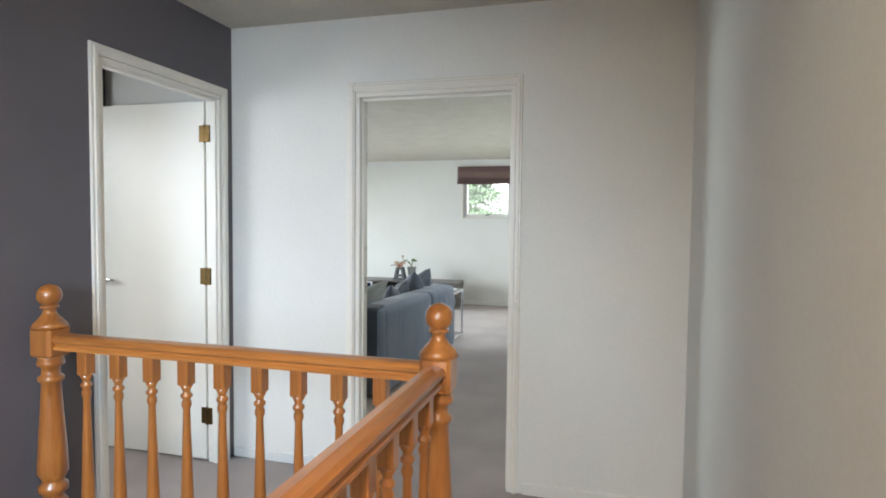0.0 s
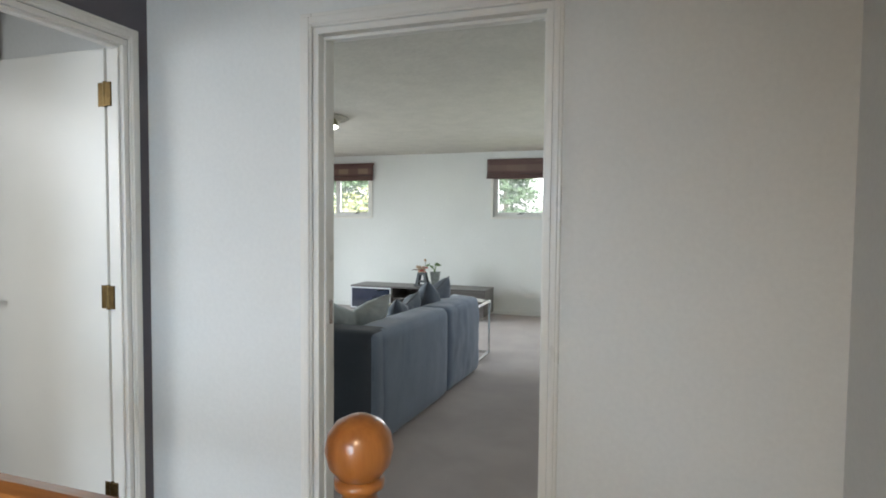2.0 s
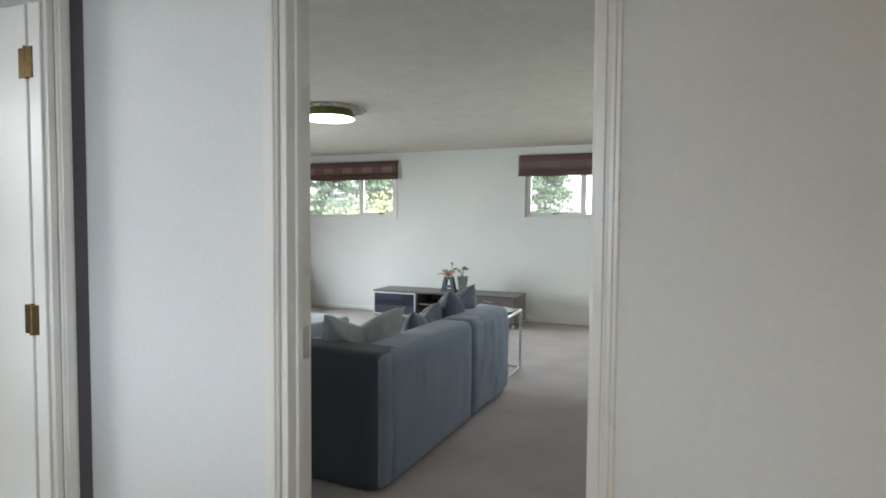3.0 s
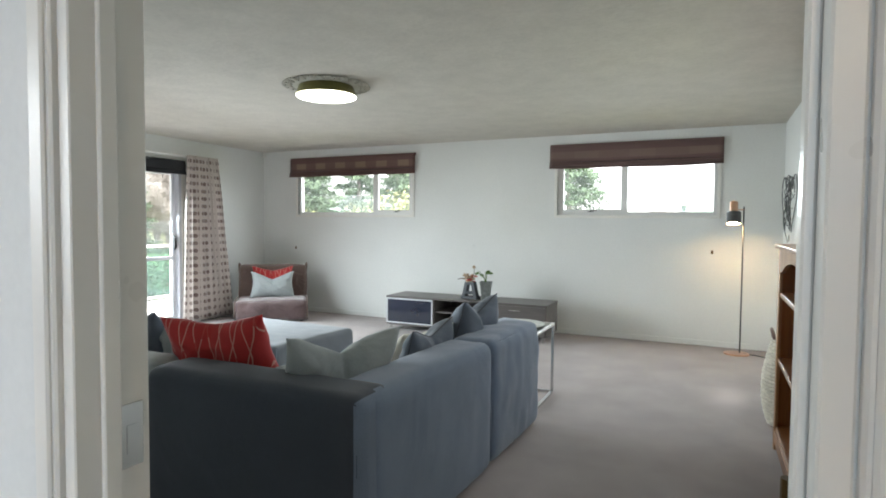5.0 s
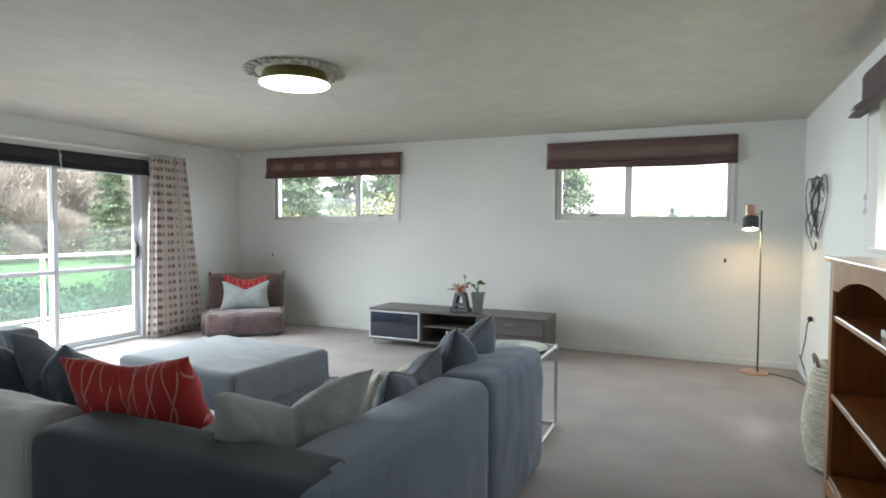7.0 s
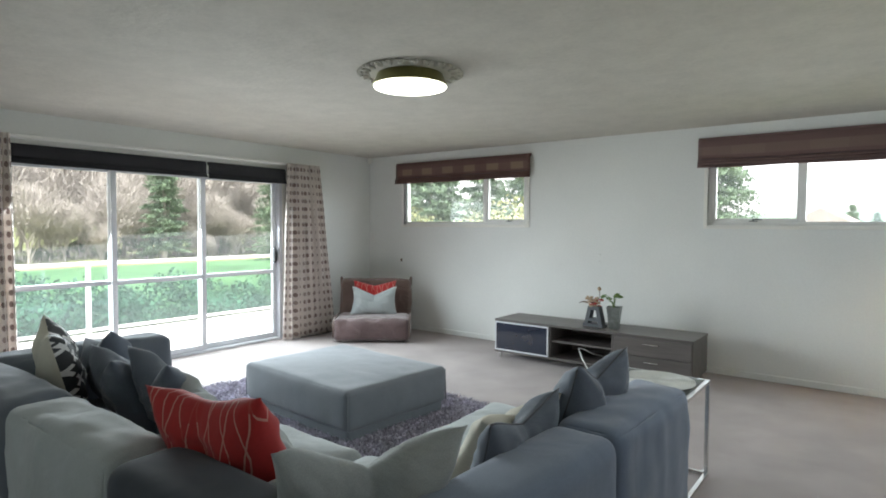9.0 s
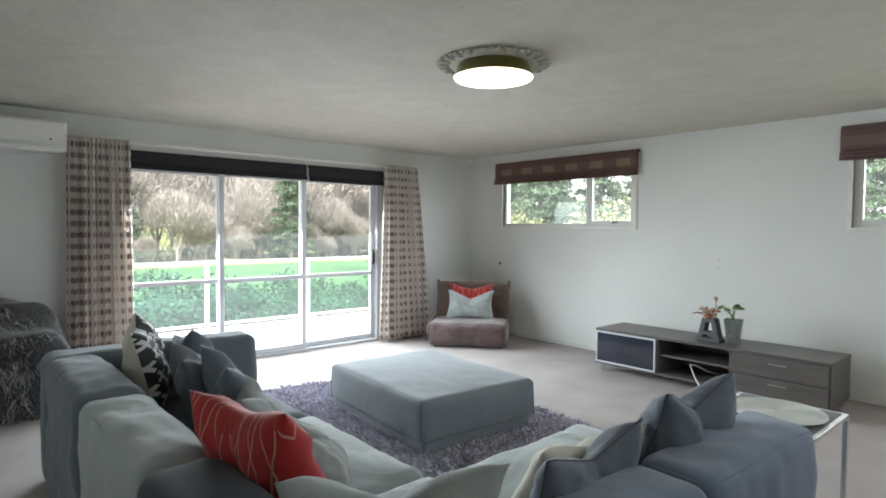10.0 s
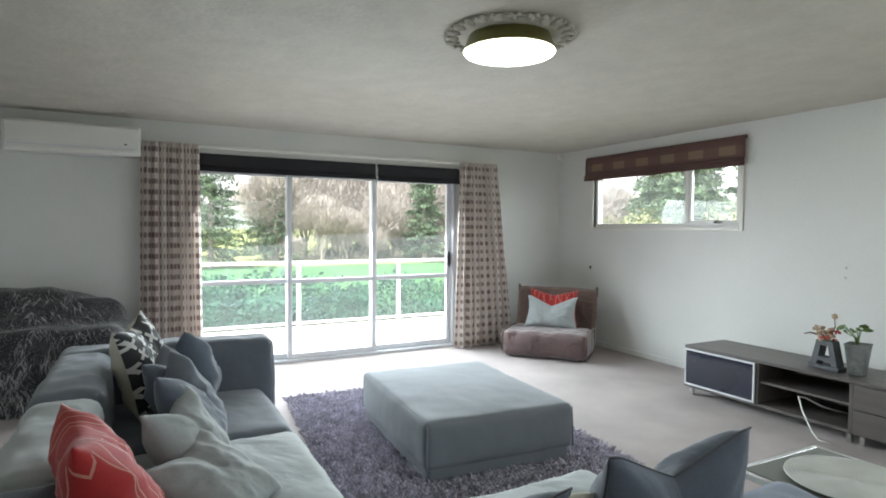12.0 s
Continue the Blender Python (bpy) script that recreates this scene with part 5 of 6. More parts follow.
def drape_height(u, v):
    """Height of the throw over the chair: u from front to wall, v from its south side to its north side."""
    rise = max(0.0, min(1.0, (u - 0.22) / 0.5))
    h = 0.60 + 0.27 * rise * rise * (3 - 2 * rise)
    edge = min(1, (1 - abs(2 * u - 1) ** 14)) * min(1, (1 - abs(2 * v - 1) ** 10))
    slope = 1.0 - 0.22 * max(0.0, v - 0.5) / 0.5 * rise
    fold = 0.02 * noise.noise(Vector((u * 5, v * 5, 3))) + 0.035 * math.exp(-((u - 0.15 - 0.55 * v) / 0.07) ** 2)
    return max(0.0, edge) ** 0.5 * (h * slope + fold)


bm = bmesh.new()
grid = []
for i in range(n + 1):
    row = []
    for j in range(n + 1):
        u, v = i / n, j / n
        z = drape_height(u, v)
        k = 1.0 - 0.12 * min(1, z / 0.5)
        row.append(bm.verts.new(((0.40 - 0.86 * u) * k - 0.02, (-0.70 + 1.40 * v) * k, 0.012 + z)))
    grid.append(row)
for i in range(n):
    for j in range(n):
        bm.faces.new((grid[i][j], grid[i + 1][j], grid[i + 1][j + 1], grid[i][j + 1]))
bm.normal_update()
skin = [(f.calc_area(), f.normal.copy(), [v.co.copy() for v in f.verts]) for f in bm.faces]
throw = part("throw", bm, M["fur"], ac, "shaggy charcoal fur throw", smooth=True)
part("frame", soft(0.66, 1.08, 0.40, 0.06, 10, 0, 0, 1, at=(-0.08, 0, 0.02)), M["brown"], ac, smooth=True)
rnd = random.Random(3)
vs, fs, mi = [], [], []
tot = sum(s[0] for s in skin)
for area, nrm, q in skin:
    for _ in range(int(area / tot * 80000) + (rnd.random() < 0.4)):
        a_, b_ = rnd.random(), rnd.random()
        p = q[0].lerp(q[1], a_).lerp(q[3].lerp(q[2], a_), b_)
        cl = noise.noise(p * 7)
        d = (nrm * 0.55 + Vector((0.3 + 0.5 * cl, 0.4 * noise.noise(p * 7 + Vector((9, 0, 0))), -0.65 * (1 - abs(nrm.z)))) + Vector((rnd.uniform(-0.4, 0.4), rnd.uniform(-0.4, 0.4), rnd.uniform(-0.2, 0.4)))).normalized()
        ln_ = rnd.uniform(0.05, 0.11)
        sd = d.cross(Vector((rnd.uniform(-1, 1), rnd.uniform(-1, 1), 1))).normalized() * 0.0046
        e = len(vs)
        vs += [p - sd, p + sd, p + d * ln_ + Vector((0, 0, -0.012 * (1 - abs(nrm.z))))]
        fs.append((e, e + 1, e + 2))
        mi.append(1 if rnd.random() < 0.46 + 0.15 * noise.noise(p * 11) else 0)
me = bpy.data.meshes.new("fur_hair")
me.from_pydata([tuple(v) for v in vs], [], fs)
me.materials.append(M["fur"])
me.materials.append(M["fur_tip"])
me.polygons.foreach_set("material_index", mi)
hair = new("fur_hair", me)
hair.parent = throw
hair["kind"] = "stuff"

# ---- heat pump ----
hp = thing("heat_pump", "white wall-mounted heat pump unit high on the wall", "air conditioner", (XW, 3.87, 2.0))
part("body", one(0.0, 0.19, 0, 0.99, 0.0, 0.255, 0.018, 3), M["white"], hp)
part("front_panel", one(0.188, 0.198, 0.02, 0.97, 0.075, 0.235, 0.006, 2), M["white"], hp)
part("louvre", one(0.150, 0.203, 0.06, 0.93, 0.030, 0.042, 0.004), M["white"], hp)
part("intake_slot", one(0.189, 0.1935, 0.03, 0.96, 0.052, 0.062), M["alu"], hp)
part("power_light", one(0.198, 0.200, 0.86, 0.88, 0.09, 0.10), M["black"], hp)

# ---- floor lamp ----
fl = thing("floor_lamp", "slim floor lamp with a copper and dark metal shade, switched on", "floor lamp", (-0.275, 9.36, 0))
part("base", lathe(bmesh.new(), [(0.12, 0.0), (0.12, 0.010), (0.115, 0.014), (0.01, 0.016)], 32, (-0.03, 0, 0)), M["copper"], fl, smooth=False)
part("pole", tube(bmesh.new(), [(0, 0, 0.012), (0, 0, 1.50)], 0.0075, 10), M["wire"], fl, smooth=True)
part("arm", tube(bmesh.new(), [(-0.09, 0, 1.47), (0.012, 0, 1.47)], 0.006, 8), M["copper"], fl)
tip = pose(-0.09, 0, 1.44, -13, 0, 0)
part("shade", lathe(bmesh.new(), [(0.066, -0.115), (0.068, -0.115), (0.068, -0.005), (0.062, 0.005), (0.03, 0.005), (0.03, -0.003), (0.060, -0.005), (0.064, -0.01), (0.065, -0.114)], 28, m=tip, caps=False), M["wire"], fl, "dark metal shade")
part("reflector", lathe(bmesh.new(), [(0.0640, -0.112), (0.0630, -0.012), (0.03, -0.006)], 28, m=tip, caps=False), M["white"], fl, "white inside of the shade")
part("cap", lathe(bmesh.new(), [(0.038, 0.004), (0.038, 0.11), (0.034, 0.113), (0.005, 0.113)], 24, m=tip), M["copper"], fl, "copper cap")
part("bulb", lathe(bmesh.new(), [(0.008, -0.112), (0.034, -0.104), (0.042, -0.08), (0.03, -0.04), (0.012, -0.008)], 14, m=tip), M["bulb"], fl, smooth=True)
pc = thing("power_cord", "black lamp cord plugged into a wall socket", "cord")
part("cord", tube(bmesh.new(), [(-0.25, 9.36, 0.012), (-0.12, 9.33, 0.008), (0.0, 9.22, 0.008), (0.05, 9.05, 0.01), (0.06, 8.85, 0.02), (0.0, 8.75, 0.22), (-0.02, 8.82, 0.30), (0.0, 8.88, 0.27), (0.03, 8.92, 0.40), (0.05, 8.98, 0.53), (0.07, 9.0, 0.575)], 0.0045, 6), M["black"], pc, smooth=True)
part("plug", one(0.055, 0.092, 8.98, 9.02, 0.56, 0.60, 0.006), M["black"], pc)
so = thing("wall_socket", "small white plastic wall socket", "socket", (XE, 9.0, 0.58))
part("plate", one(-0.008, 0.002, -0.055, 0.055, -0.035, 0.035, 0.004), M["white"], so)

# ---- bookcase ----
P, PY = M["pine"], M["piney"]
bc = thing("bookcase", "stained pine bookcase with an arched front rail, its front edges paled for highlights", "bookcase", (-0.19, 5.42, 0))
L, D = 1.26, 0.285
part("side", one(0.004, D, 0, 0.022, 0.05, 1.175, 0.002), P, bc)
part("side", one(0.004, D, L - 0.022, L, 0.05, 1.175, 0.002), P, bc)
part("back", one(D - 0.012, D - 0.001, 0.022, L - 0.022, 0.06, 1.17), P, bc)
# stiles, top, rail and lippings carry the painted highlight
part("stile", one(-0.014, 0.006, 0, 0.055, 0.0, 1.172, 0.003), M["pine_lit"], bc, "front stile, paled for its gloss highlight")
part("stile", one(-0.014, 0.006, L - 0.055, L, 0.0, 1.172, 0.003), M["pine_lit"], bc, "front stile, paled for its gloss highlight")
part("top", one(-0.035, D + 0.003, -0.03, L + 0.03, 1.175, 1.200, 0.006, 2), M["pine_lit"], bc, "top board, paled for its gloss highlight")
bm = bmesh.new()
na = 24
top_v, low_v = [], []
for x in (-0.012, 0.006):
    t_, l_ = [], []
    for i in range(na + 1):
        y = 0.055 + (L - 0.11) * i / na
        s = abs(2 * i / na - 1)
        z = 1.04 + 0.075 * math.cos(min(1.0, s / 0.78) * math.pi / 2) ** 0.7 if s < 0.78 else 1.04
        t_.append(bm.verts.new((x, y, 1.172)))
        l_.append(bm.verts.new((x, y, z)))
    top_v.append(t_)
    low_v.append(l_)
for i in range(na):
    bm.faces.new((top_v[0][i], top_v[0][i + 1], low_v[0][i + 1], low_v[0][i]))
    bm.faces.new((top_v[1][i + 1], top_v[1][i], low_v[1][i], low_v[1][i + 1]))
    bm.faces.new((low_v[0][i], low_v[0][i + 1], low_v[1][i + 1], low_v[1][i]))
part("arched_rail", bm, M["pine_lit"], bc, "arched rail, paled for its gloss highlight")
for z in (0.895, 0.515, 0.115):
    sh = part("shelf", one(0.0, D - 0.012, 0.022, L - 0.022, z, z + 0.024, 0.002), PY, bc)
    part("lipping", one(-0.006, 0.0005, 0.055, L - 0.055, z + 0.001, z + 0.025, 0.002), M["pine_lit"], sh, "shelf edge, paled for its gloss highlight")
part("plinth", one(-0.012, 0.006, 0.055, L - 0.055, 0.045, 0.114, 0.003), PY, bc)
lv = thing("word_ornament", "white wooden block ornament with cut-out letters", "ornament", (-0.115, 5.90, 0.920), rz=-90)
part("base", one(-0.15, 0.15, -0.03, 0.03, 0.0, 0.028, 0.003), M["stone"], lv)
for ch_, x, sz in (("L", -0.125, 0.155), ("O", -0.055, 0.095), ("V", 0.02, 0.095), ("E", 0.09, 0.095)):
    cd = bpy.data.curves.new("letter", "FONT")
    cd.body, cd.size, cd.extrude, cd.bevel_depth, cd.offset = ch_, sz * 1.38, 0.014, 0.001, 0.003
    lo = new("letter", cd)
    dg = bpy.context.evaluated_depsgraph_get()
    lm = bpy.data.meshes.new_from_object(lo.evaluated_get(dg))
    bpy.data.objects.remove(lo)
    lm.materials.append(M["stone"])
    lo = new("letter", lm)
    lo.parent, lo.matrix_basis = lv, pose(x, 0, 0.027, 90)

# basket
bk = thing("wicker_basket", "tall whitewashed woven basket beside the bookcase", "basket", (-0.065, 7.12, 0))
bm = bmesh.new()
prof = []
for i in range(25):
    z = 0.02 + 0.56 * i / 24
    r = 0.115 + 0.055 * math.sin(math.pi * min(1, (z / 0.60) ** 0.85)) - 0.015 * (z / 0.58)
    prof.append((r, z))
for i, (r, z) in enumerate(prof):
    pts = []
    for k in range(41):
        a_ = 2 * math.pi * k / 40
        rr_ = r + 0.005 * (1 if (k + i) % 2 else -1)
        pts.append((rr_ * math.cos(a_), rr_ * math.sin(a_), z))
    tube(bm, pts, 0.0135, 6)
part("weave", bm, M["basket"], bk, smooth=True)
part("lining", lathe(bmesh.new(), [(0.11, 0.0), (0.112, 0.02)] + [(r - 0.008, z) for r, z in prof] + [(prof[-1][0] - 0.02, 0.575), (0.09, 0.05), (0.01, 0.045)], 32), M["basket"], bk, smooth=True)
part("handle", tube(bmesh.new(), [(-0.11, -0.05, 0.57), (-0.12, -0.045, 0.615), (-0.125, 0.0, 0.63), (-0.12, 0.045, 0.615), (-0.11, 0.05, 0.57)], 0.011, 8), M["brown"], bk, "brown leather loop handle", smooth=True)

# wire heart
he = thing("wire_heart", "dark wire heart with string lights hanging on the wall", "wall decoration", (XE - 0.02, 8.80, 1.33), rz=-90)


def heart(s, k):
    t_ = 2 * math.pi * k
    return (s * 16 * math.sin(t_) ** 3 / 17, 0.0, 0.22 + s * (13 * math.cos(t_) - 5 * math.cos(2 * t_) - 2 * math.cos(3 * t_) - math.cos(4 * t_)) / 14)


bm = bmesh.new()
for s, y in ((0.245, 0.0), (0.235, -0.05), (0.16, -0.03)):
    tube(bm, [(heart(s, k / 40)[0] * 1.35, y, heart(s, k / 40)[2]) for k in range(41)], 0.004, 5)
rnd = random.Random(8)
for k in range(26):
    p, q = heart(0.235, rnd.random()), heart(0.21, rnd.random())
    tube(bm, [(p[0] * 1.3, -0.01, p[2]), ((p[0] + q[0]) / 1.6, -0.04 + rnd.uniform(-0.03, 0.03), (p[2] + q[2]) / 2 + 0.02), (q[0] * 1.3, -0.01, q[2])], 0.003, 4)
tagged(part("wire", bm, M["wire"], he), kind="stuff")
bm = bmesh.new()
for ph in (0, math.pi):
    tube(bm, [(-0.04 - 0.42 * math.sin(math.pi * i / 50) + 0.012 * math.sin(i * 0.7 + ph), -0.02, 0.16 - 0.33 * i / 50 + 0.05 * math.sin(math.pi * i / 50)) for i in range(51)], 0.005, 5)
part("light_string", bm, M["zinc"], he, "pale grey twisted light string")
part("tag", one(-0.02, 0.02, -0.02, -0.012, -0.16, -0.10, 0.003), M["slate"], he)

# blind cord
bd = thing("blind_cord", "white cord of the plum blind with two small toggles", "blind cord", (XE - 0.035, 7.33, 0))
part("cord", tube(bmesh.new(), [(0.0, 0.0, 2.06), (0.004, 0.006, 1.80), (0.008, -0.004, 1.58), (0.0, 0.0, 1.43)], 0.003, 6), M["cable"], bd, smooth=True)
for z in (1.52, 1.44):
    part("toggle", lathe(bmesh.new(), [(0.004, -0.022), (0.011, -0.018), (0.009, 0.012), (0.003, 0.018)], 12, (0, 0, z)), M["white"], bd, smooth=True)

# small fittings
for x, z in ((-0.555, 1.02), (-6.17, 0.93)):
    sw = thing("wall_hook", "small brass hook screwed to the wall", "hook", (x, YN, z), group="hooks on the north wall")
    part("plate", one(-0.012, 0.012, -0.006, 0.002, -0.02, 0.02, 0.003), M["brass"], sw)
    part("peg", tube(bmesh.new(), [(0, -0.004, 0.005), (0, -0.02, 0.0), (0, -0.024, 0.012)], 0.004, 7), M["brass"], sw)
se = thing("alarm_sensor", "small white alarm sensor in the ceiling corner", "sensor", (XW + 0.07, YN - 0.07, 2.27), rz=45)
part("case", soft(0.055, 0.045, 0.085, 0.012, 6), M["white"], se, smooth=True)
for z in (1.02, 1.10):
    tag = thing("picture_hook", "tiny white picture hook on the wall", "hook", (-3.32, YN, z), group="picture hooks above the bench")
    part("pin", tube(bmesh.new(), [(0, 0.002, 0), (0, -0.01, 0.004), (0, -0.014, 0.012)], 0.006, 7), M["white"], tag)

# ---- outside ----
GZ = -2.75
bm = bmesh.new()
ng = 48
for i in range(ng + 1):
    for j in range(ng + 1):
        def sp(k):
            s = 2 * k / ng - 1
            return math.copysign(abs(s) ** 2.6, s) * 1500
        x, y = sp(i) - 3, sp(j) + 6
        d = math.hypot(x + 3, y - 6)
        bm.verts.new((x, y, GZ + (0 if d < 25 else min(1, (d - 25) / 80) * 0.5 * noise.noise(Vector((x * 0.02, y * 0.02, 0))) + max(0, d - 250) * 0.004)))
bm.verts.ensure_lookup_table()
for i in range(ng):
    for j in range(ng):
        k = i * (ng + 1) + j
        bm.faces.new((bm.verts[k], bm.verts[k + ng + 1], bm.verts[k + ng + 2], bm.verts[k + 1]))
structure("ground", bm, M["grass"], "bright green lawn and fields", "lawn", smooth=True)

# deck and its railing
dk = thing("deck", "pale timber balcony deck outside the sliding door", "deck", kind="structure")
for k in range(17):
    part("board", one(-9.32 + 0.142 * k, -9.32 + 0.142 * k + 0.136, 2.4, 11.0, -0.10, -0.07, 0.003), M["deck"], dk)
part("joists", one(-9.3, -6.93, 2.45, 10.95, -0.28, -0.101), M["deck"], dk)
for y in (2.6, 6.7, 10.8):
    part("support_post", one(-9.25, -9.13, y, y + 0.12, GZ - 0.1, -0.28), M["deck"], dk)
bal_out = thing("balcony_railing", "white metal balcony railing with green tinted glass", "railing", (-9.2, 0, -0.07))
part("top_rail", one(-0.035, 0.035, 2.4, 11.0, 0.93, 0.97, 0.006), M["paintrail"], bal_out)
part("bottom_rail", one(-0.02, 0.02, 2.4, 11.0, 0.05, 0.085, 0.004), M["paintrail"], bal_out)
ys = [2.45 + 0.0, 3.74, 5.31, 6.88, 8.45, 10.0]
for y in ys:
    part("post", one(-0.025, 0.025, y - 0.025, y + 0.025, 0.0, 0.93, 0.003), M["paintrail"], bal_out)
for p, q in zip(ys, ys[1:]):
    g = part("glass_panel", one(-0.004, 0.004, p + 0.035, q - 0.035, 0.10, 0.90), M["tint"], bal_out, "green tinted glass")
    g.visible_shadow = False


def leaves(name, n, material, place, size, parent, seed=0, flat=0.6):
    """A crown of n small leaf sprays placed by a rule."""
    rr = np.random.RandomState(seed)
    C = np.array([place(rr) for _ in range(n)])
    a, b = rr.normal(size=(n, 3)), rr.normal(size=(n, 3))
    a /= np.linalg.norm(a, axis=1)[:, None]
    b -= (a * b).sum(1)[:, None] * a
    b /= np.linalg.norm(b, axis=1)[:, None]
    s = (size * rr.uniform(0.5, 1.3, n))[:, None]
    V = np.stack([C - a * s, C - b * s * flat, C + a * s, C + b * s * flat], 1)
    me = bpy.data.meshes.new(name)
    me.from_pydata(V.reshape(-1, 3).tolist(), [], np.arange(4 * n).reshape(n, 4).tolist())
    me.materials.append(material)
    ob = new(name, me)
    ob.parent = parent
    return ob


def limbs(bm, p, d, ln, r, depth, rnd, twigs):
    """Branches that fork and thin out."""
    mid = p + d * ln * 0.5 + Vector((rnd.uniform(-1, 1), rnd.uniform(-1, 1), 0)) * ln * 0.06
    end = p + d * ln
    tube(bm, [p, mid, end], r, 6 if depth > 2 else 4, r * 0.6)
    if depth == 0:
        twigs.append((end, d))
        return
    for _ in range(3 if depth > 1 else 4):
        dd = (d + Vector((rnd.uniform(-1, 1), rnd.uniform(-1, 1), rnd.uniform(-0.1, 0.7))) * 0.75).normalized()
        limbs(bm, p.lerp(end, rnd.uniform(0.55, 1.0)), dd, ln * rnd.uniform(0.68, 0.92), r * 0.55, depth - 1, rnd, twigs)


def bare_tree(seed, h):
    t = thing("bare_tree", "tall leafless tree with fine brown twigs", "tree", (0, 0, -50), group="bare trees beyond the lawn")
    rnd = random.Random(seed)
    bm, tw = bmesh.new(), []
    limbs(bm, Vector((0, 0, 0)), Vector((0, 0, 1)), h * 0.24, h * 0.014, 4, rnd, tw)
    for k in range(3):
        limbs(bm, Vector((0, 0, h * 0.05 * k)), Vector((rnd.uniform(-0.5, 0.5), rnd.uniform(-0.5, 0.5), 1)).normalized(), h * 0.20, h * 0.009, 3, rnd, tw)
    part("trunk", bm, M["bark"], t)
    rr = np.random.RandomState(seed)
    vs, fs = [], []
    for p, d in tw:
        for _ in range(46):
            e = p + Vector(rr.normal(size=3) * h * 0.055)
            q = e + (d * 0.7 + Vector((0, 0, 0.3)) + Vector(rr.normal(size=3)) * 0.5).normalized() * h * 0.11
            s = Vector(rr.normal(size=3)).normalized() * 0.034
            k = len(vs)
            vs += [tuple(e - s), tuple(e + s), tuple(q)]
            fs.append((k, k + 1, k + 2))
    for _ in range(350):
        a_, q_ = rr.uniform(0, 2 * np.pi), h * 0.30 * np.sqrt(rr.uniform())
        z0 = h * 0.5 * rr.uniform() ** 2.0
        e = Vector((q_ * np.cos(a_), q_ * np.sin(a_), z0))
        q = e + Vector((rr.normal() * 0.35, rr.normal() * 0.35, 1)).normalized() * h * 0.075
        s = Vector(rr.normal(size=3)).normalized() * 0.03
        k = len(vs)
        vs += [tuple(e - s), tuple(e + s), tuple(q)]
        fs.append((k, k + 1, k + 2))
    me = bpy.data.meshes.new("crown")
    me.from_pydata(vs, [], fs)
    me.materials.append(M["bare"])
    c = new("crown", me)
    c.parent = t
    return t


def conifer(seed, h, r):
    t = thing("conifer", "tall dark green conifer", "tree", (0, 0, -50), group="conifers round the lawn")
    part("trunk", tube(bmesh.new(), [(0, 0, 0), (0.1, 0, h * 0.5), (0, 0, h * 0.97)], h * 0.02, 8, 0.03), M["bark"], t)

    rb = np.random.RandomState(seed + 50)
    boughs = []
    for k in range(230):
        u = rb.uniform(0.07, 0.99)
        ln = r * (1 - u) ** 0.8 * rb.uniform(0.55, 1.1) + 0.25
        boughs.append((u * h, rb.uniform(0, 2 * np.pi), ln, rb.uniform(-0.30, 0.05)))

    def place(rr):
        z, a, ln, dip = boughs[rr.randint(len(boughs))]
        q = ln * rr.uniform(0.12, 1) ** 0.8
        sp = 0.05 * h * (1.1 - q / (r + 0.5)) * 0.6
        return q * np.cos(a) + rr.normal() * sp * 0.7, q * np.sin(a) + rr.normal() * sp * 0.7, z + dip * q + rr.normal() * sp * 0.35
    leaves("crown", 25000, M["conifer"], place, h * 0.0095, t, seed, 0.4)
    return t


def shrub(name, label, material, seed, w, d, h, n, size):
    t = thing(name, label, "shrub", (0, 0, -50), group=label)
    rnd = random.Random(seed)
    bm, tw = bmesh.new(), []
    for k in range(5):
        tube(bm, [(0, 0, 0), (rnd.uniform(-0.3, 0.3) * w, rnd.uniform(-0.3, 0.3) * d, h * 0.7)], 0.04, 5, 0.015)
    part("trunk", bm, M["bark"], t)
    lumps = [(rnd.uniform(-0.4, 0.4) * w, rnd.uniform(-0.35, 0.35) * d, rnd.uniform(0.25, 0.72) * h, rnd.uniform(0.16, 0.30)) for _ in range(16)]

    def place(rr):
        lx, ly, lz, lr = lumps[rr.randint(len(lumps))]
        v = rr.normal(size=3)
        v *= rr.uniform(0.7, 1.05) / np.linalg.norm(v)
        return lx + v[0] * lr * w * 0.7, ly + v[1] * lr * w * 0.7, max(0.02, lz + v[2] * lr * h)
    leaves("crown", n, material, place, size, t, seed)
    return t


rnd = random.Random(21)
bares = [bare_tree(k, 15.0) for k in (1, 2, 3)]
cons = [conifer(5, 17.0, 4.6), conifer(6, 20.0, 4.0), conifer(7, 16.0, 5.6)]
bushes = [shrub("bush", "dense dark green garden bush", M["bush"], 3, 3.0, 2.2, 2.6, 15000, 0.042),
          shrub("bush", "dense dark green garden bush", M["bush"], 4, 3.2, 2.4, 2.9, 15000, 0.042)]
golds = [shrub("golden_shrub", "golden green flowering shrub", M["golden"], 8, 3.4, 2.6, 3.6, 15000, 0.042)]


def plant(kind, x, y, s=1.0, z=GZ):
    copy_thing(kind, pose(x, y, z - 0.05, 0, 0, rnd.uniform(0, 360)) @ Matrix.Scale(s, 4))


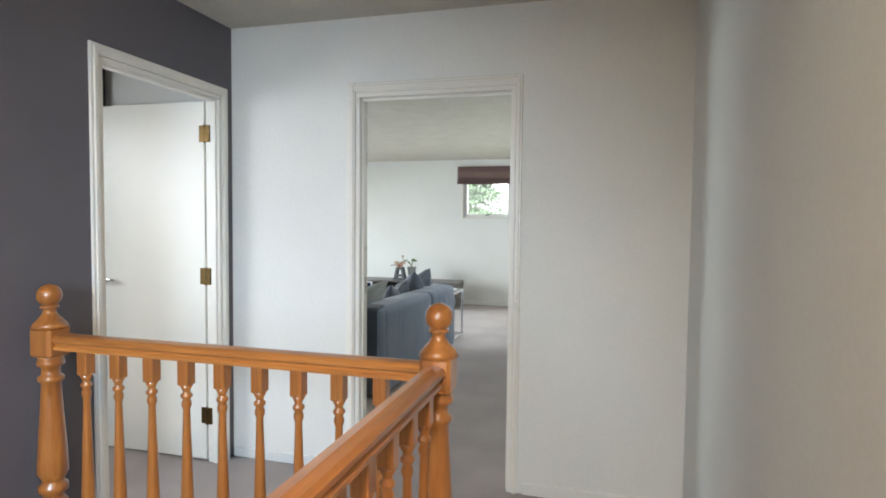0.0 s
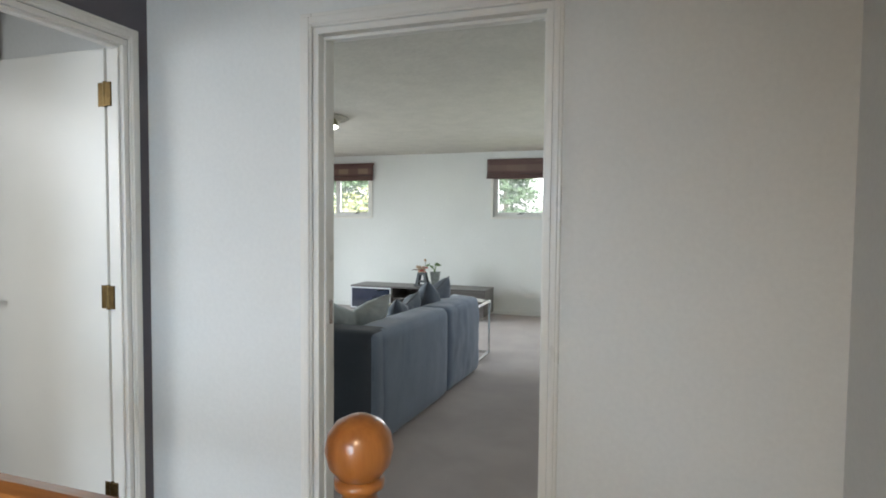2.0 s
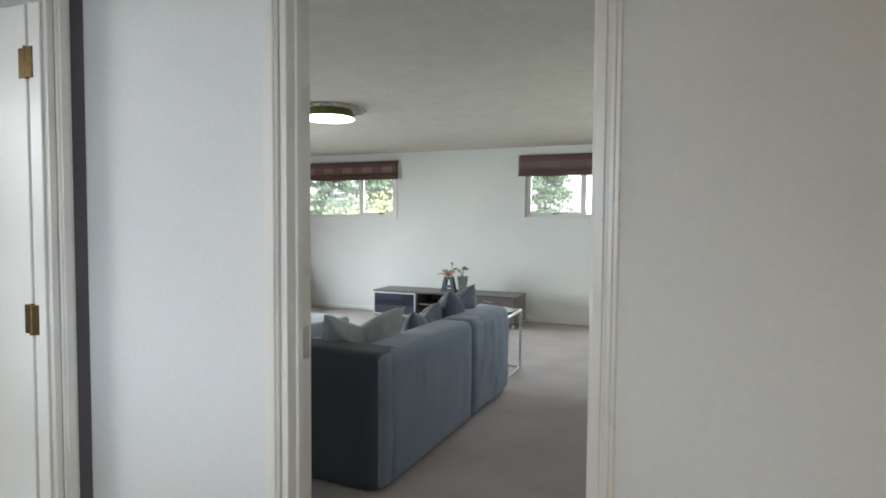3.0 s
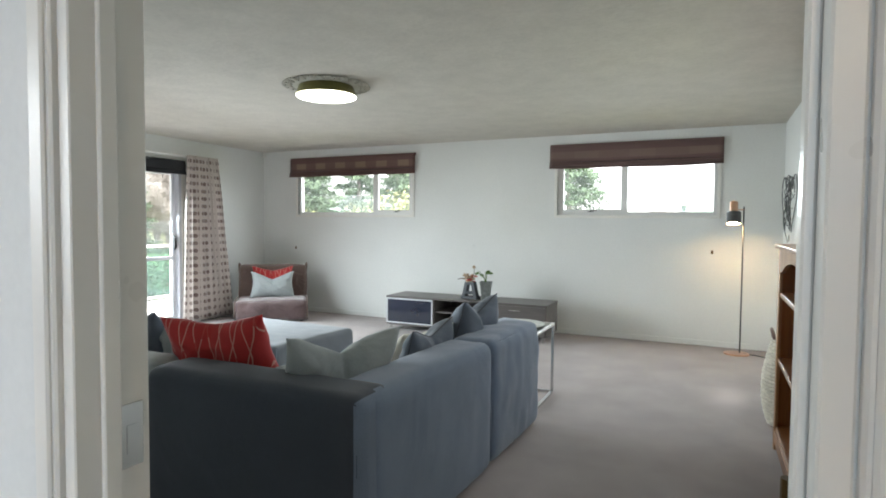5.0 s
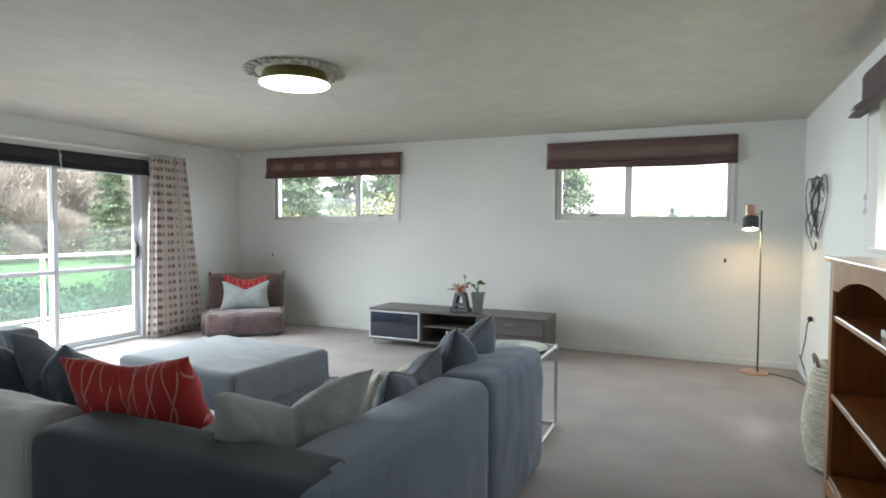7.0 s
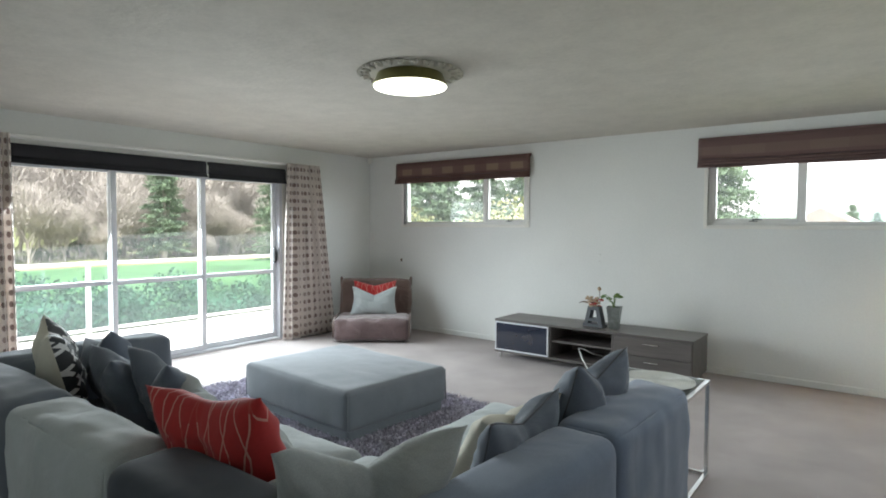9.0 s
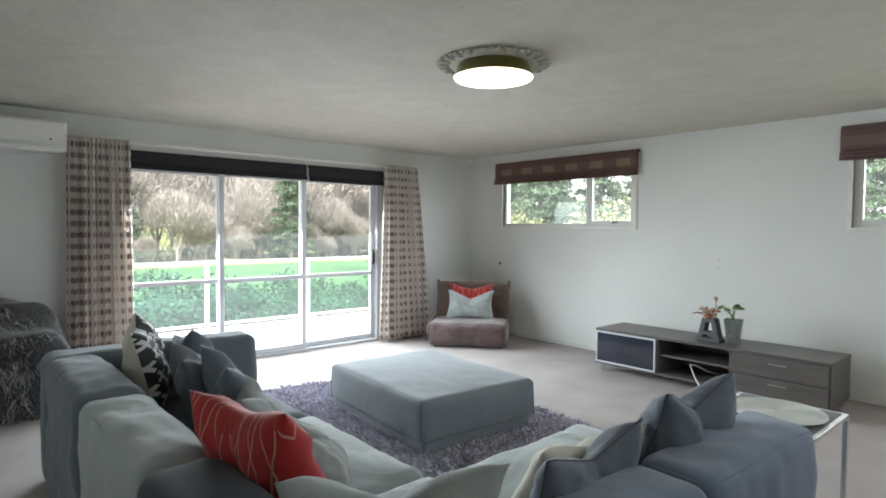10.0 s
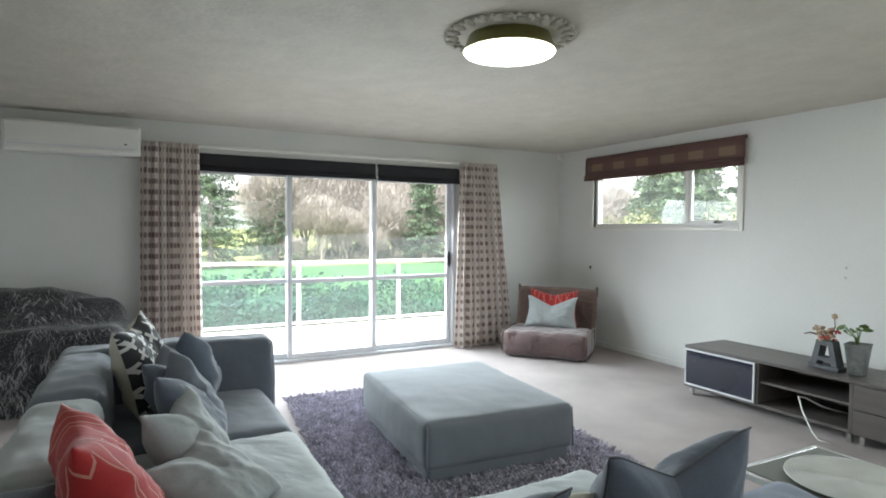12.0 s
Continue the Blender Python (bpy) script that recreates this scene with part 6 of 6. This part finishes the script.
for x, y, s in BARES:
    plant(rnd.choice(bares), x, y, s)
for x, y, s, k in CONIFERS:
    plant(cons[k], x, y, s)
for k in range(13):
    plant(bushes[k % 2], -13.6 + rnd.uniform(-1.0, 0.6), 1.0 + 1.75 * k, rnd.uniform(1.12, 1.3))
for k in range(5):
    plant(golds[0], -14.5 + 2.0 * k, 17.8 + rnd.uniform(-0.8, 0.8), rnd.uniform(1.36, 1.60))
for k in range(3):
    plant(golds[0], -5.4 + 2.2 * k, 19.5 + rnd.uniform(-1, 1), rnd.uniform(1.0, 1.2))
for k in range(10):
    plant(bushes[k % 2], -66 - (k * 11 % 7), 20 + 5.6 * k, rnd.uniform(0.4, 0.7))
for k in range(3):
    plant(golds[0], 8.0 + rnd.uniform(-1, 1), 9 + 3.2 * k, 1.0)
for group in (bares, cons, bushes, golds):
    for t in group:
        for o in (*t.children_recursive, t):
            bpy.data.objects.remove(o)

# distant hill and neighbouring roofs
bm = bmesh.new()
prev = None
for k in range(61):
    a = math.pi * (0.18 + 1.1 * k / 60)
    x, y = 900 * math.cos(a), 900 * math.sin(a)
    h = 22 + 20 * noise.noise(Vector((k * 0.13, 0, 0))) + 7 * noise.noise(Vector((k * 0.5, 4, 0)))
    cur = [bm.verts.new(p) for p in ((x * 0.9, y * 0.9, -6), (x * 0.96, y * 0.96, h * 0.7), (x, y, max(4, h)), (x * 1.1, y * 1.1, -6))]
    if prev:
        for i in range(3):
            bm.faces.new((prev[i], cur[i], cur[i + 1], prev[i + 1]))
    prev = cur
structure("backdrop", bm, M["hill"], "far blue-green wooded hills", "hills", smooth=True)


def far_house(x, y, rz, w, d, hw, hr):
    t = thing("neighbour_house", "pale rendered house with a brown pitched roof", "house", (x, y, GZ), rz, group="neighbouring houses")
    part("wall", one(-w / 2, w / 2, -d / 2, d / 2, -0.1, hw), M["outwall"], t)
    bm = bmesh.new()
    e = 0.4
    v = [bm.verts.new(p) for p in ((-w / 2 - e, -d / 2 - e, hw), (w / 2 + e, -d / 2 - e, hw), (w / 2 + e, d / 2 + e, hw), (-w / 2 - e, d / 2 + e, hw), (-w / 2 - e, 0, hw + hr), (w / 2 + e, 0, hw + hr))]
    for f in ((0, 1, 5, 4), (2, 3, 4, 5), (1, 2, 5), (3, 0, 4), (3, 2, 1, 0)):
        bm.faces.new([v[i] for i in f])
    roof = part("roof", bm, M["roofing"], t)
    part("chimney", one(w / 4 - 0.3, w / 4 + 0.3, -0.3, 0.3, hw + 0.4 * hr, hw + hr + 0.7), M["outwall"], roof)
    for k in (-0.3, 0.05, 0.32):
        wn = part("window", one(k * w - 0.7, k * w + 0.7, -d / 2 - 0.04, -d / 2 + 0.02, 0.9, 2.2), M["paintrail"], t)
        part("pane", one(k * w - 0.62, k * w + 0.62, -d / 2 - 0.05, -d / 2 - 0.041, 0.98, 2.12), M["cabinet_glass"], wn)


far_house(7, 62, 75, 14, 9, 2.7, 2.2)
far_house(-7.4, 100, 86, 12, 8.0, 4.4, 2.4)
far_house(22, 75, 10, 16, 9, 2.8, 2.2)
far_house(-34, 58, -30, 15, 9, 2.8, 1.8)
